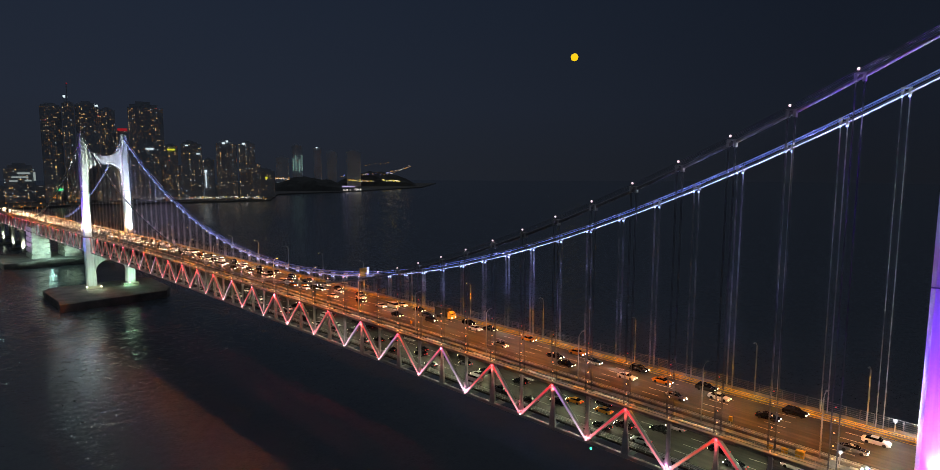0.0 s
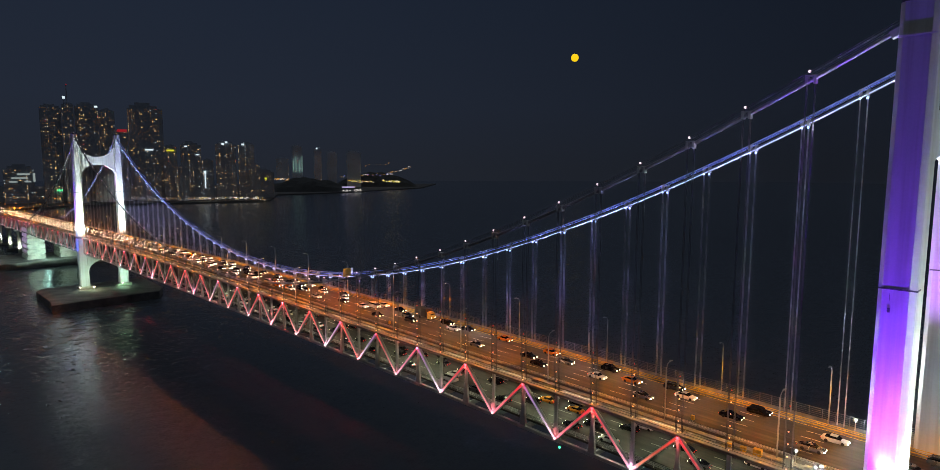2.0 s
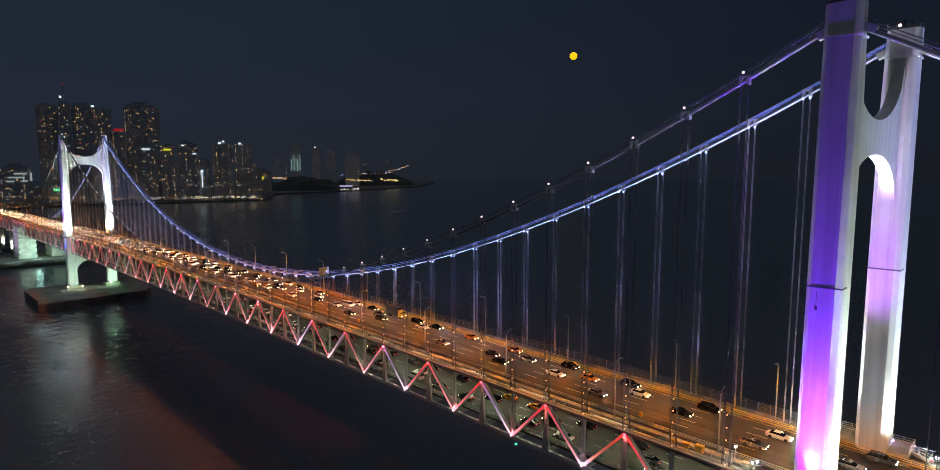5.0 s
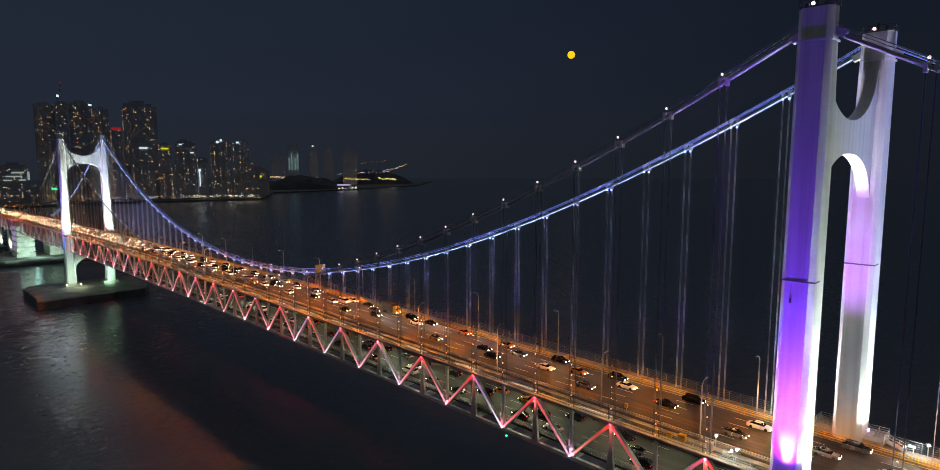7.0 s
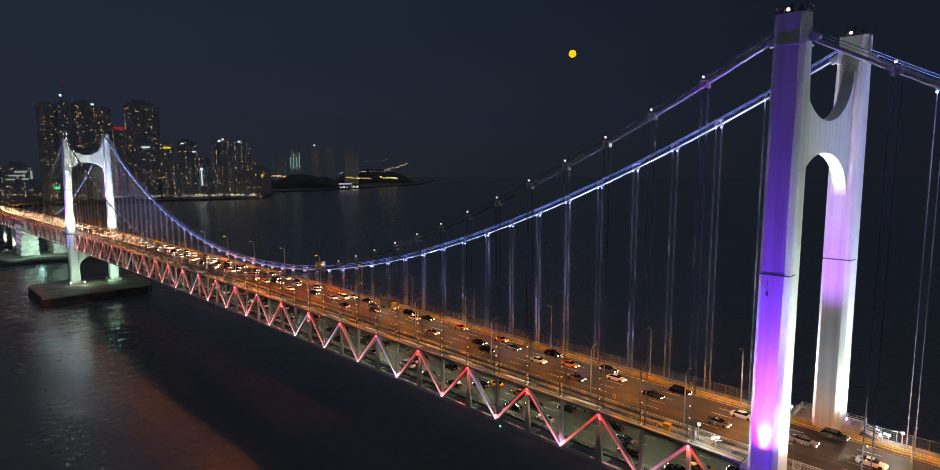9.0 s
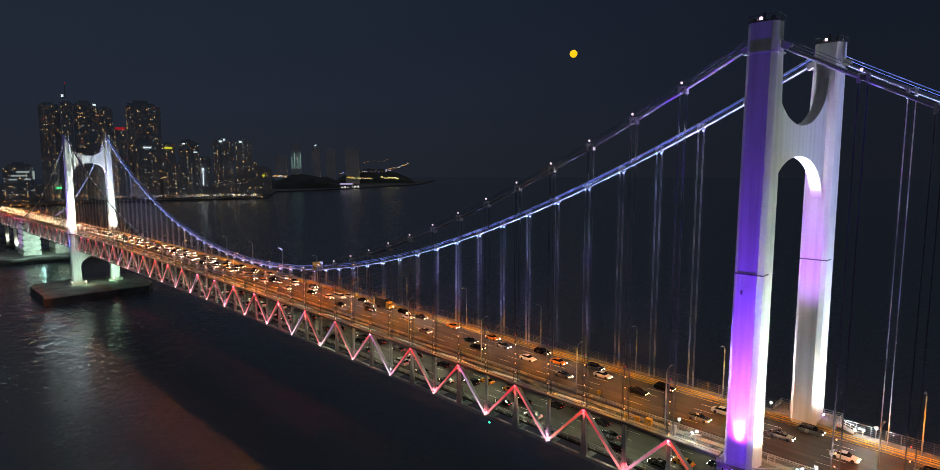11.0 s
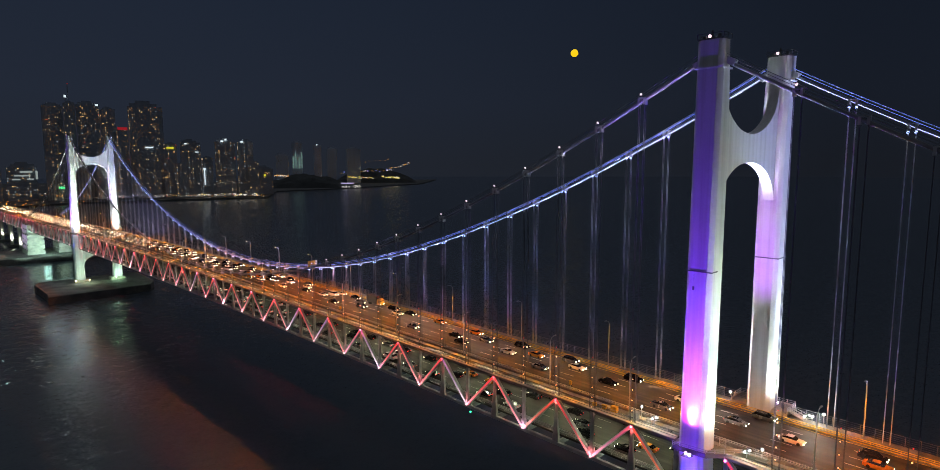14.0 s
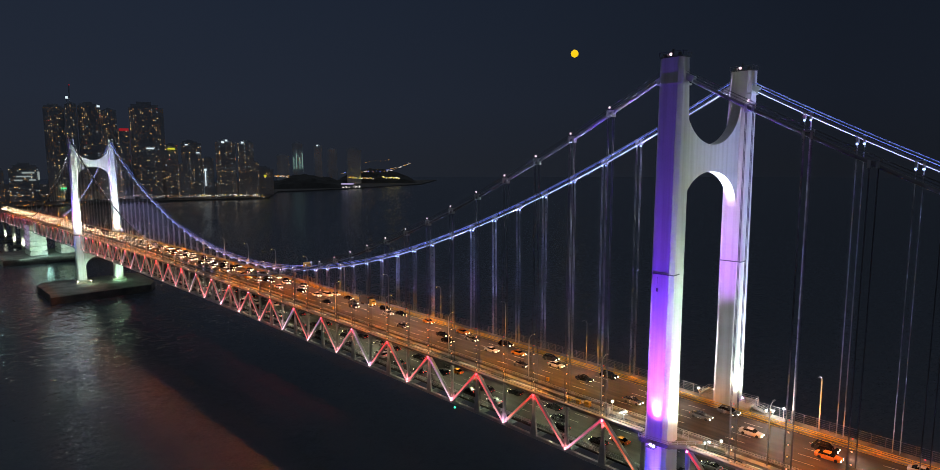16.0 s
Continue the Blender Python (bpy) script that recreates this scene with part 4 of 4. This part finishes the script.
def hill(bearing, dist, wide, deep, high, seed):
    bm = bmesh.new()
    n = 28
    grid = {}
    for i in range(n + 1):
        for j in range(11):
            u, v = -1 + 2 * i / n, -1 + 2 * j / 10
            h = max(0, (1 - u * u)) ** 0.8 * max(0, 1 - v * v) ** 0.7
            h *= high * (0.85 + 0.3 * noise.noise(Vector((u * 3 + seed, v * 3, seed))) + 0.12 * noise.noise(Vector((u * 14, v * 9, seed))))
            grid[i, j] = bm.verts.new((u * wide / 2, v * deep / 2, h))
    for i in range(n):
        for j in range(10):
            bm.faces.new((grid[i, j], grid[i + 1, j], grid[i + 1, j + 1], grid[i, j + 1]))
    me = bpy.data.meshes.new("hill")
    bm.to_mesh(me)
    bm.free()
    me.materials.append(HILL)
    ob = part("hill", me)
    p = out_at(bearing, 0, dist)
    ob.location, ob.rotation_euler[2] = (p.x, p.y, -0.5), radians(-bearing)
    tagged(ob, "dark wooded headland across the water", "hill", "headlands", "structure")


hill(29.71, 2607, 380, 205, 62, 2)
hill(36.0, 3278, 445, 240, 88, 9)

# ---------------- anchorage and piers of the approach ----------------
anchor = thing("anchorage", (4.5, 712, 0), "stepped concrete cable anchorage lit white and violet", "anchorage")
for i in range(6):
    z0, z1 = 6 + 5.3 * i, 6 + 5.3 * i + 4.2
    k = 0.22 * i
    for x0, x1 in ((-21 + k, -6), (6, 21 - k)):
        part("course", box("course", x0, x1, -14 + k, 16 - k, z0, z1, CONCRETE), anchor)
        part("groove", box("groove", x0 + 1.6, x1 - 1.6, -12.2 + k, 14.4 - k, z1, z1 + 1.1, CONCRETE), anchor)
part("lintel", box("lintel", -6.0, 6.0, -12, 14, 29, 36.0, CONCRETE), anchor)
part("footing", joined("footing", [box_v(-46, 46, -32, 40, -3, 5.4), box_v(-45.5, 45.5, -31.5, 39.5, 5.4, 5.9)], CAP_CONCRETE), anchor)


def pier(y):
    p = thing("approach_pier", (0, y, 0), "white lit concrete pier under the approach", "pier", "piers of the approach")
    for x in (-9, 9):
        part("column", tube("column", [(x, 0, 2), (x, 0, low(y) - 2.5)], 1.8, CONCRETE, 12), p)
    part("cap_beam", box("cap_beam", -13, 13, -1.8, 1.8, low(y) - 2.6, low(y) - 0.6, CONCRETE), p)
    part("footing", box("footing", -13, 13, -5, 5, -3, 2.2, CAP_CONCRETE), p)
    spot("pier_light", (-9, y - 7, 4), (-9, y, 20), 30000, COLD, 80, 0.8)


for y in (790, 850, 920, 1000):
    pier(y)

# ---------------- things about the foot of each tower ----------------
FLOOD_BODY = box("housing", -0.34, 0.34, -0.1, 0.3, 0, 0.6, STEEL_DARK)
FLOOD_FACE = ball("lens", 0.21, FLOOD_LENS, 12, 8)
FLOOD_VIOLET = ball("lens", 0.30, VIOLET_LENS, 12, 8)


def floodlight(x, y, z, h, turn, face, heads=1):
    f = thing("floodlight", (x, y, z), "floodlight with a glaring lens on a short grey post" if heads == 1 else "bank of glaring white floodlights on a short post", "floodlight", "floodlights by the towers")
    f.rotation_euler[2] = radians(turn)
    part("post", box("post", -0.07, 0.07, -0.07, 0.07, 0, h, STEEL), f)
    if heads > 1:
        part("crossbar", box("crossbar", -0.55 * heads, 0.55 * heads, -0.06, 0.06, h - 0.12, h, STEEL), f)
    for i in range(heads):
        hd = part("housing", FLOOD_BODY, f, ((i - (heads - 1) / 2) * 0.8, 0, h + 0.3 * (i % 2)))
        part("lens", face, hd, (0, -0.12, 0.3), "glaring lens")


PALE_CONCRETE = material("stained_concrete", (0.24, 0.225, 0.16), 0.8, vary=0.25, scale=0.4, bump=0.2, fine=5)


def platform(ty, s):
    k = ty + skew(s * 13)
    z = road_z(ty) + (1.6 if s > 0 else -0.1)
    t = thing("tower_platform", (s * 13.0, k, z), "concrete service platform with steel rails round the tower leg", "platform", "platforms round the tower legs", "structure")
    x0, x1 = sorted((-s * 1.6, s * 3.9))
    if s < 0:
        edge = [(-3.6, 3.4), (-3.0, -2.9), (2.5, -7.9), (2.8, -12.0)]
        pts = edge + [(4.2, -12.0), (4.2, 3.4)]
        n = len(pts)
        part("slab", mesh("slab", [(x, y, h) for h in (-0.5, 0.0) for x, y in pts], [tuple(range(n - 1, -1, -1)), tuple(range(n, 2 * n))] + [(i, (i + 1) % n, n + (i + 1) % n, n + i) for i in range(n)], PALE_CONCRETE), t)
        for (xa, ya), (xb, yb) in zip(edge, edge[1:]):
            part("parapet", beam("parapet", (xa, ya, 0.22), (xb, yb, 0.22), 0.22, 0.45, PALE_CONCRETE), t)
            for h in (0.75, 1.15):
                part("rail", beam("rail", (xa, ya, h), (xb, yb, h), 0.09, 0.09, STEEL), t)
            for i in range(5):
                f = i / 4
                part("post", box("post", -0.05, 0.05, -0.05, 0.05, 0.44, 1.2, STEEL), t, (xa + (xb - xa) * f, ya + (yb - ya) * f, 0))
        # small gate beside the leg
        for y in (-3.1, -4.3):
            part("gate_post", box("gate_post", -0.06, 0.06, -0.06, 0.06, 0, 1.7, LINE_WHITE), t, (3.0, y, 0))
        part("gate", joined("gate", [box_v(2.97, 3.03, -4.3, -3.1, h, h + 0.07) for h in (0.3, 0.9, 1.5)] + [box_v(2.98, 3.02, -4.2 + 0.2 * i, -4.17 + 0.2 * i, 0.3, 1.5) for i in range(6)], LINE_WHITE), t, label="small white steel gate")
        part("lamp_shelf", box("lamp_shelf", -4.8, -3.4, -0.7, 1.1, -0.7, -0.6, STEEL_DARK), t)
        return
    slabs = [box_v(x0, x1, -6.0, -2.6, -0.7, 0), box_v(x0, x1, 2.6, 6.0, -0.7, 0)] + [box_v(*sorted((s * 3.0, s * 3.9)), -2.6, 2.6, -0.7, 0)]
    part("slab", joined("slab", slabs, CONCRETE), t)
    kerbs = [box_v(*sorted((s * 3.75, s * 3.9)), -6.0, 6.0, -0.7, 0.5), box_v(x0, x1, -6.0, -5.8, -0.7, 0.5), box_v(x0, x1, 5.8, 6.0, -0.7, 0.5)]
    part("parapet", joined("parapet", kerbs, CONCRETE), t)
    for h in (0.8, 1.25):
        part("rail", joined("rail", [beam_v((s * 3.82, -5.9, h), (s * 3.82, 5.9, h), 0.08, 0.08), beam_v((x0, -5.9, h), (x1, -5.9, h), 0.08, 0.08), beam_v((x0, 5.9, h), (x1, 5.9, h), 0.08, 0.08)], STEEL), t)
    for i in range(8):
        part("post", box("post", -0.05, 0.05, -0.05, 0.05, 0.4, 1.3, STEEL), t, (s * 3.82, -5.9 + 11.8 * i / 7, 0))
    for i in range(4):
        for yy in (-5.9, 5.9):
            part("post", box("post", -0.05, 0.05, -0.05, 0.05, 0.4, 1.3, STEEL), t, (x0 + 0.1 + (x1 - x0 - 0.2) * i / 3, yy, 0))


for ty in (0.0, 500.0):
    for s in (-1, 1):
        platform(ty, s)
RZ = road_z(0)
KZ = top(17) + 0.2
for x, y, z, h, turn, heads, face in ((-17.2, 0.3, RZ - 0.7, 0.2, -90, 1, FLOOD_VIOLET), (-17.2, -0.4, RZ - 0.7, 0.1, -90, 1, FLOOD_VIOLET), (-11.1, -8.7, RZ - 0.1, 0.9, -60, 2, FLOOD_FACE), (-9.6, -10.9, RZ - 0.1, 1.6, -60, 1, FLOOD_FACE),
                                      (-10.0, 13.9, KZ, 2.6, -50, 1, FLOOD_FACE), (-12.2, 9.7, KZ, 1.8, -60, 2, FLOOD_FACE),
                                      (13.6, -11.8, road_z(-12) + 0.8, 0.6, -70, 2, FLOOD_FACE), (13.6, -12.8, road_z(-13) + 0.8, 0.9, -60, 1, FLOOD_FACE), (13.9, -14.9, road_z(-15) + 0.8, 1.9, -60, 1, FLOOD_FACE),
                                      (13.5, 4.4, RZ + 1.6, 0.6, -60, 1, FLOOD_FACE), (12.6, 9.7, road_z(10) + 0.8, 1.9, -60, 1, FLOOD_FACE), (15.4, -5.2, RZ + 1.6, 0.3, -60, 1, FLOOD_VIOLET)):
    floodlight(x, y, z, h, turn, face, heads)

for x, y in ((-17.5, 492.0), (10.0, 490.5), (-9.0, 489.0)):
    c = thing("cap_lamp", (x, y, 5.5), "small yellowish lamp standing on the pile cap", "lamp", "lamps on the pile cap")
    part("post", box("post", -0.12, 0.12, -0.12, 0.12, 0, 2.2, STEEL), c)
    part("lens", ball("lens", 0.4, HEAD, 10, 6), c, (0, 0, 2.5), "lit pale yellow lens")

# service walkway between the near barrier and the truss, by the tower
ww = thing("service_walkway", (-10.8, 17.0, top(17) + 0.2), "steel service walkway with rails and yellow gear beside it", "walkway", "", "structure")
part("deck", box("deck", -1.7, 1.75, -10.5, 11.0, -0.2, 0, STEEL_DARK), ww)
for h in (0.6, 1.1):
    part("rail", box("rail", -1.68, -1.6, -10.5, 11.0, h - 0.04, h + 0.04, STEEL), ww)
for i in range(9):
    part("post", box("post", -1.69, -1.61, -0.04, 0.04, 0, 1.1, STEEL), ww, (0, -10.3 + 2.6 * i, 0))
for y, w, h, mat, label in ((20.0, 1.0, 1.3, LINE_YELLOW, "yellow steel equipment box on the walkway"), (22.6, 0.7, 0.9, LINE_YELLOW, "small yellow steel equipment box on the walkway"), (14.6, 0.8, 1.6, STEEL, "grey steel control cabinet on the walkway"), (11.5, 0.9, 1.0, CONCRETE, "pale concrete ballast block on the walkway"), (25.2, 0.6, 0.7, LINE_YELLOW, "small yellow steel equipment box on the walkway")):
    g = thing("equipment_box", (-10.9, y, top(17) + 0.2), label, "equipment box", "gear on the walkway")
    part("body", box("body", -w / 2, w / 2, -w * 0.7, w * 0.7, 0.1, h, mat), g)
    part("lid", box("lid", -w / 2 - 0.05, w / 2 + 0.05, -w * 0.7 - 0.05, w * 0.7 + 0.05, h, h + 0.08, mat), g)
    for a in (-0.35, 0.35):
        part("skid", box("skid", -w / 2, w / 2, a * w - 0.05, a * w + 0.05, 0, 0.1, STEEL_DARK), g)

# stair from the sea-side platform to the walkway
stair = thing("access_stair", (13.3, -8.95, RZ + 0.8), "white railed access stair beside the tower leg", "stair")
for i in range(8):
    part("tread", box("tread", -0.6, 0.6, -0.16, 0.16, 0, 0.06, STEEL), stair, (0, -0.32 * i, 0.85 - 0.1 * i))
for x in (-0.65, 0.65):
    part("stringer", beam("stringer", (x, 0.3, 0.85), (x, -2.6, 0.0), 0.08, 0.25, STEEL), stair)
    for dz in (0.6, 1.1):
        part("handrail", tube("handrail", [(x, 0.3, 0.85 + dz), (x, -2.6, 0.0 + dz)], 0.04, STEEL, 6), stair)
    for i in range(4):
        part("baluster", box("baluster", -0.03, 0.03, -0.03, 0.03, 0, 1.1, STEEL), stair, (x, 0.2 - 0.9 * i, 0.82 - 0.27 * i))

# lit direction sign on the sea side
sign = thing("road_sign", (12.0, 188, road_z(188) + 0.8), "orange lit road sign board on a steel post", "sign")
part("post", box("post", -0.12, 0.12, -0.12, 0.12, 0, 9.0, STEEL), sign)
part("board", box("board", -2.1, 1.5, -0.15, 0.15, 6.2, 9.6, material("sign_board", (0.75, 0.42, 0.05), 0.5)), sign)
part("board_back", box("board_back", 1.5, 2.4, -0.15, 0.15, 6.2, 9.6, LINE_WHITE), sign)

for y in (33.5, 133.5, 233.5):
    c = thing("control_post", (-8.7, y, road_z(y) + 0.65), "small yellow control box on a grey post", "post", "control posts")
    part("post", box("post", -0.06, 0.06, -0.06, 0.06, 0, 1.2, STEEL), c)
    part("cabinet", box("cabinet", -0.25, 0.25, -0.3, 0.3, 1.2, 2.1, LINE_YELLOW), c)

# ---------------- cars ----------------
def loft(name, sections, mat):
    """A body from cross-sections along y: (y, half width, z0, z1)."""
    vs, fs = [], []
    for y, hw, z0, z1 in sections:
        vs += [(-hw, y, z0), (hw, y, z0), (hw * 1.0, y, (z0 + z1) / 2), (hw * 0.88, y, z1), (-hw * 0.88, y, z1), (-hw, y, (z0 + z1) / 2)]
    for i in range(len(sections) - 1):
        a = 6 * i
        for k in range(6):
            fs.append((a + k, a + (k + 1) % 6, a + 6 + (k + 1) % 6, a + 6 + k))
    fs += [tuple(range(5, -1, -1)), tuple(len(vs) - 6 + k for k in range(6))]
    return mesh(name, vs, fs, mat)


def wheel_mesh(name, r, w, mat, seg=14):
    vs, fs = [], []
    for sx in (-w / 2, w / 2):
        for k in range(seg):
            a = 2 * math.pi * k / seg
            vs.append((sx, r * math.cos(a), r * math.sin(a)))
    fs = [(k, (k + 1) % seg, seg + (k + 1) % seg, seg + k) for k in range(seg)] + [tuple(range(seg - 1, -1, -1)), tuple(range(seg, 2 * seg))]
    return mesh(name, vs, fs, mat)


TYRE, HUB = wheel_mesh("tyre", 0.33, 0.22, RUBBER), wheel_mesh("rim", 0.21, 0.24, RIM, 10)


def car(label, paint, kind="sedan"):
    """A car that faces -y."""
    c = thing("car", (0, 0, 0), label, "car", "cars on the bridge")
    if kind == "sedan":
        body = [(-2.35, 0.72, 0.32, 0.62), (-2.15, 0.86, 0.25, 0.78), (-1.0, 0.9, 0.22, 0.92), (0.9, 0.9, 0.22, 0.96), (2.0, 0.88, 0.25, 0.98), (2.35, 0.78, 0.35, 0.88)]
        cabin = [(-1.05, 0.78, 0.9, 0.93), (-0.35, 0.74, 0.9, 1.40), (0.7, 0.74, 0.9, 1.44), (1.75, 0.76, 0.9, 0.99)]
        roof = [(-0.4, 0.66, 1.38, 1.43), (0.2, 0.68, 1.40, 1.47), (0.85, 0.66, 1.38, 1.44)]
    elif kind == "suv":
        body = [(-2.35, 0.78, 0.38, 0.85), (-2.15, 0.92, 0.32, 1.0), (-1.1, 0.95, 0.3, 1.10), (1.0, 0.95, 0.3, 1.12), (2.2, 0.93, 0.32, 1.12), (2.4, 0.85, 0.4, 1.05)]
        cabin = [(-1.2, 0.85, 1.08, 1.12), (-0.5, 0.80, 1.08, 1.68), (1.6, 0.80, 1.08, 1.70), (2.3, 0.84, 1.08, 1.15)]
        roof = [(-0.55, 0.70, 1.66, 1.71), (0.5, 0.72, 1.68, 1.76), (1.75, 0.70, 1.64, 1.71)]
    else:
        body = [(-2.6, 0.85, 0.4, 0.95), (-2.4, 0.98, 0.3, 1.25), (-1.7, 1.0, 0.3, 1.3), (2.5, 1.0, 0.3, 1.35), (2.6, 0.96, 0.35, 1.3)]
        cabin = [(-2.0, 0.92, 1.25, 1.3), (-1.3, 0.88, 1.25, 1.95), (2.4, 0.88, 1.25, 1.98), (2.58, 0.9, 1.25, 1.3)]
        roof = [(-1.35, 0.8, 1.92, 1.98), (0.5, 0.82, 1.95, 2.05), (2.4, 0.8, 1.92, 1.99)]
    b = part("body", loft("body", body, paint), c)
    part("cabin_glass", loft("cabin_glass", cabin, BLACK_GLASS), c, label="dark tinted car glass")
    part("roof", loft("roof", roof, paint), c)
    front, back = body[0][0], body[-1][0]
    for s in (-1, 1):
        part("headlight", box("headlight", s * 0.62 - 0.17, s * 0.62 + 0.17, front - 0.05, front + 0.1, body[0][3] - 0.20, body[0][3] + 0.03, HEAD), c, label="lit white headlight")
        part("taillight", box("taillight", s * 0.58 - 0.13, s * 0.58 + 0.13, back - 0.05, back + 0.03, body[-1][3] - 0.2, body[-1][3] - 0.06, TAIL), c, label="lit red tail light")
        for wy in (-1.42, 1.42):
            part("wheel", TYRE, c, (s * 0.80, wy, 0.33))
    return c


def paint(name, color, rough=0.25, metal=0.3):
    return material("car_paint_" + name, color, rough, metal, vary=0.06, bump=0, spec=0.6)


FLEET = [car("clean white saloon car with lights on", paint("white", (0.75, 0.75, 0.74), metal=0)), car("glossy black saloon car with lights on", paint("black", (0.015, 0.015, 0.017))), car("silver saloon car with lights on", paint("silver", (0.45, 0.46, 0.47), metal=0.7)),
         car("dark grey sport utility car with lights on", paint("grey", (0.08, 0.085, 0.09)), "suv"), car("white van with dark side windows", paint("cream", (0.7, 0.69, 0.66), metal=0), "van"), car("black sport utility car with lights on", paint("ink", (0.012, 0.014, 0.02)), "suv"), car("orange taxi saloon with lights on", paint("orange", (0.65, 0.25, 0.03), metal=0))]
LANES = (-1.3, 2.1, 5.5, 8.8)
rng = random.Random(7)
places = []
# 0 white, 1 black, 2 silver, 3 grey utility, 4 van, 5 black utility, 6 taxi
for lane, y, k in ((3, 115.5, 1), (3, 125, 5), (3, 100, 6), (1, 85, 1), (0, 79, 1), (3, 82.5, 6), (2, 75, 2), (3, 63.5, 5), (1, 63, 0), (2, 55.4, 6), (0, 48.6, 2), (3, 45.9, 3), (2, 41.6, 0), (1, 30, 1), (3, 26.6, 5), (0, 13.6, 2), (2, 11.4, 0), (1, -1.4, 2), (3, -4.9, 3),
                   (3, 150, 1), (1, 164, 0), (2, 160.5, 4), (3, 160, 0), (3, 186, 2), (2, 181, 0), (1, -12.5, 0), (2, -25.6, 5), (1, -27, 6), (3, -41, 0), (0, 102, 2), (2, 119, 0), (1, 136, 3), (2, 142, 2), (1, 176, 1), (2, 196, 0), (3, 202, 1), (1, 205, 2), (0, 150, 1), (0, 190, 0)):
    places.append((LANES[lane] + rng.uniform(-0.25, 0.25), y, road_z(y), 0, k))
for lane in LANES:
    for y0, y1, g0, g1 in ((-205, -55, 10, 40), (208, 420, 8, 19), (420, 540, 6.5, 12)):
        y = y0 + rng.uniform(0, 8)
        while y < y1:
            places.append((lane + rng.uniform(-0.3, 0.3), y, road_z(y), 0, None))
            y += rng.uniform(g0, g1)
for lane in (-6.3, -2.1, 2.1, 6.3):
    y = -60 + rng.uniform(0, 20)
    while y < 250:
        y += rng.uniform(9, 30)
        places.append((lane + rng.uniform(-0.3, 0.3), y, lower_z(y), 180, None))
for x, y, z, turn, k in places[:34]:
    if -50 < y < 165:
        spot("headlight_beam", (x, y - 2.6, z + 0.7), (x, y - 11, z), 9000, (1.0, 0.88, 0.70), 50, 0.9, 0.12)
used = set()
for x, y, z, turn, k in places:
    k = rng.choice((0, 0, 0, 1, 1, 2, 2, 3, 4, 5, 5, 6)) if k is None else k
    m = pose(x, y, z + 0.02, 0, 0, turn)
    if k not in used:
        FLEET[k].matrix_basis = m
        used.add(k)
    else:
        copy_thing(FLEET[k], m)

# lorry with a yellow cab
lorry = thing("lorry", (8.8, 136.0, road_z(137.5) + 0.02), "box lorry with a dark body and yellow cab", "lorry")
part("cargo_box", box("cargo_box", -1.2, 1.2, -1.6, 4.6, 0.9, 3.6, material("lorry_box", (0.05, 0.05, 0.055), 0.6)), lorry)
part("cab", loft("cab", [(-3.6, 1.05, 0.5, 1.5), (-3.4, 1.15, 0.45, 2.3), (-2.6, 1.15, 0.45, 2.7), (-1.8, 1.15, 0.45, 2.7)], LINE_YELLOW), lorry, label="yellow lorry cab")
part("windscreen", box("windscreen", -0.95, 0.95, -3.5, -3.3, 1.45, 2.15, BLACK_GLASS), lorry)
part("chassis", box("chassis", -0.9, 0.9, -1.8, 4.5, 0.5, 0.9, STEEL_DARK), lorry)
for s in (-1, 1):
    part("headlight", box("headlight", s * 0.8 - 0.15, s * 0.8 + 0.15, -3.7, -3.55, 0.8, 1.0, HEAD), lorry)
    for wy in (-2.7, 2.2, 3.3):
        part("wheel", wheel_mesh("wheel", 0.48, 0.3, RUBBER), lorry, (s * 0.95, wy, 0.48))

# unbroken queue of headlights beyond the far tower
queue = thing("distant_traffic", (0, 0, 0), "dense queue of far cars with headlights on", "cars", "", "stuff")
bodies, heads = [], []
for lane in LANES + (-4.7,):
    y = 545 + rng.uniform(0, 5)
    while y < 1040:
        z = road_z(y)
        bodies.append(box_v(lane - 0.85, lane + 0.85, y - 2.2, y + 2.2, z + 0.3, z + 0.95))
        bodies.append(box_v(lane - 0.7, lane + 0.7, y - 0.8, y + 1.6, z + 0.95, z + 1.4))
        for s in (-0.6, 0.6):
            heads.append(box_v(lane + s - 0.16, lane + s + 0.16, y - 2.35, y - 2.2, z + 0.55, z + 0.8))
        y += rng.uniform(6, 10)
part("car_bodies", joined("car_bodies", bodies, BLACK_GLASS), queue)
part("headlights", joined("headlights", heads, HEAD_FAR), queue)
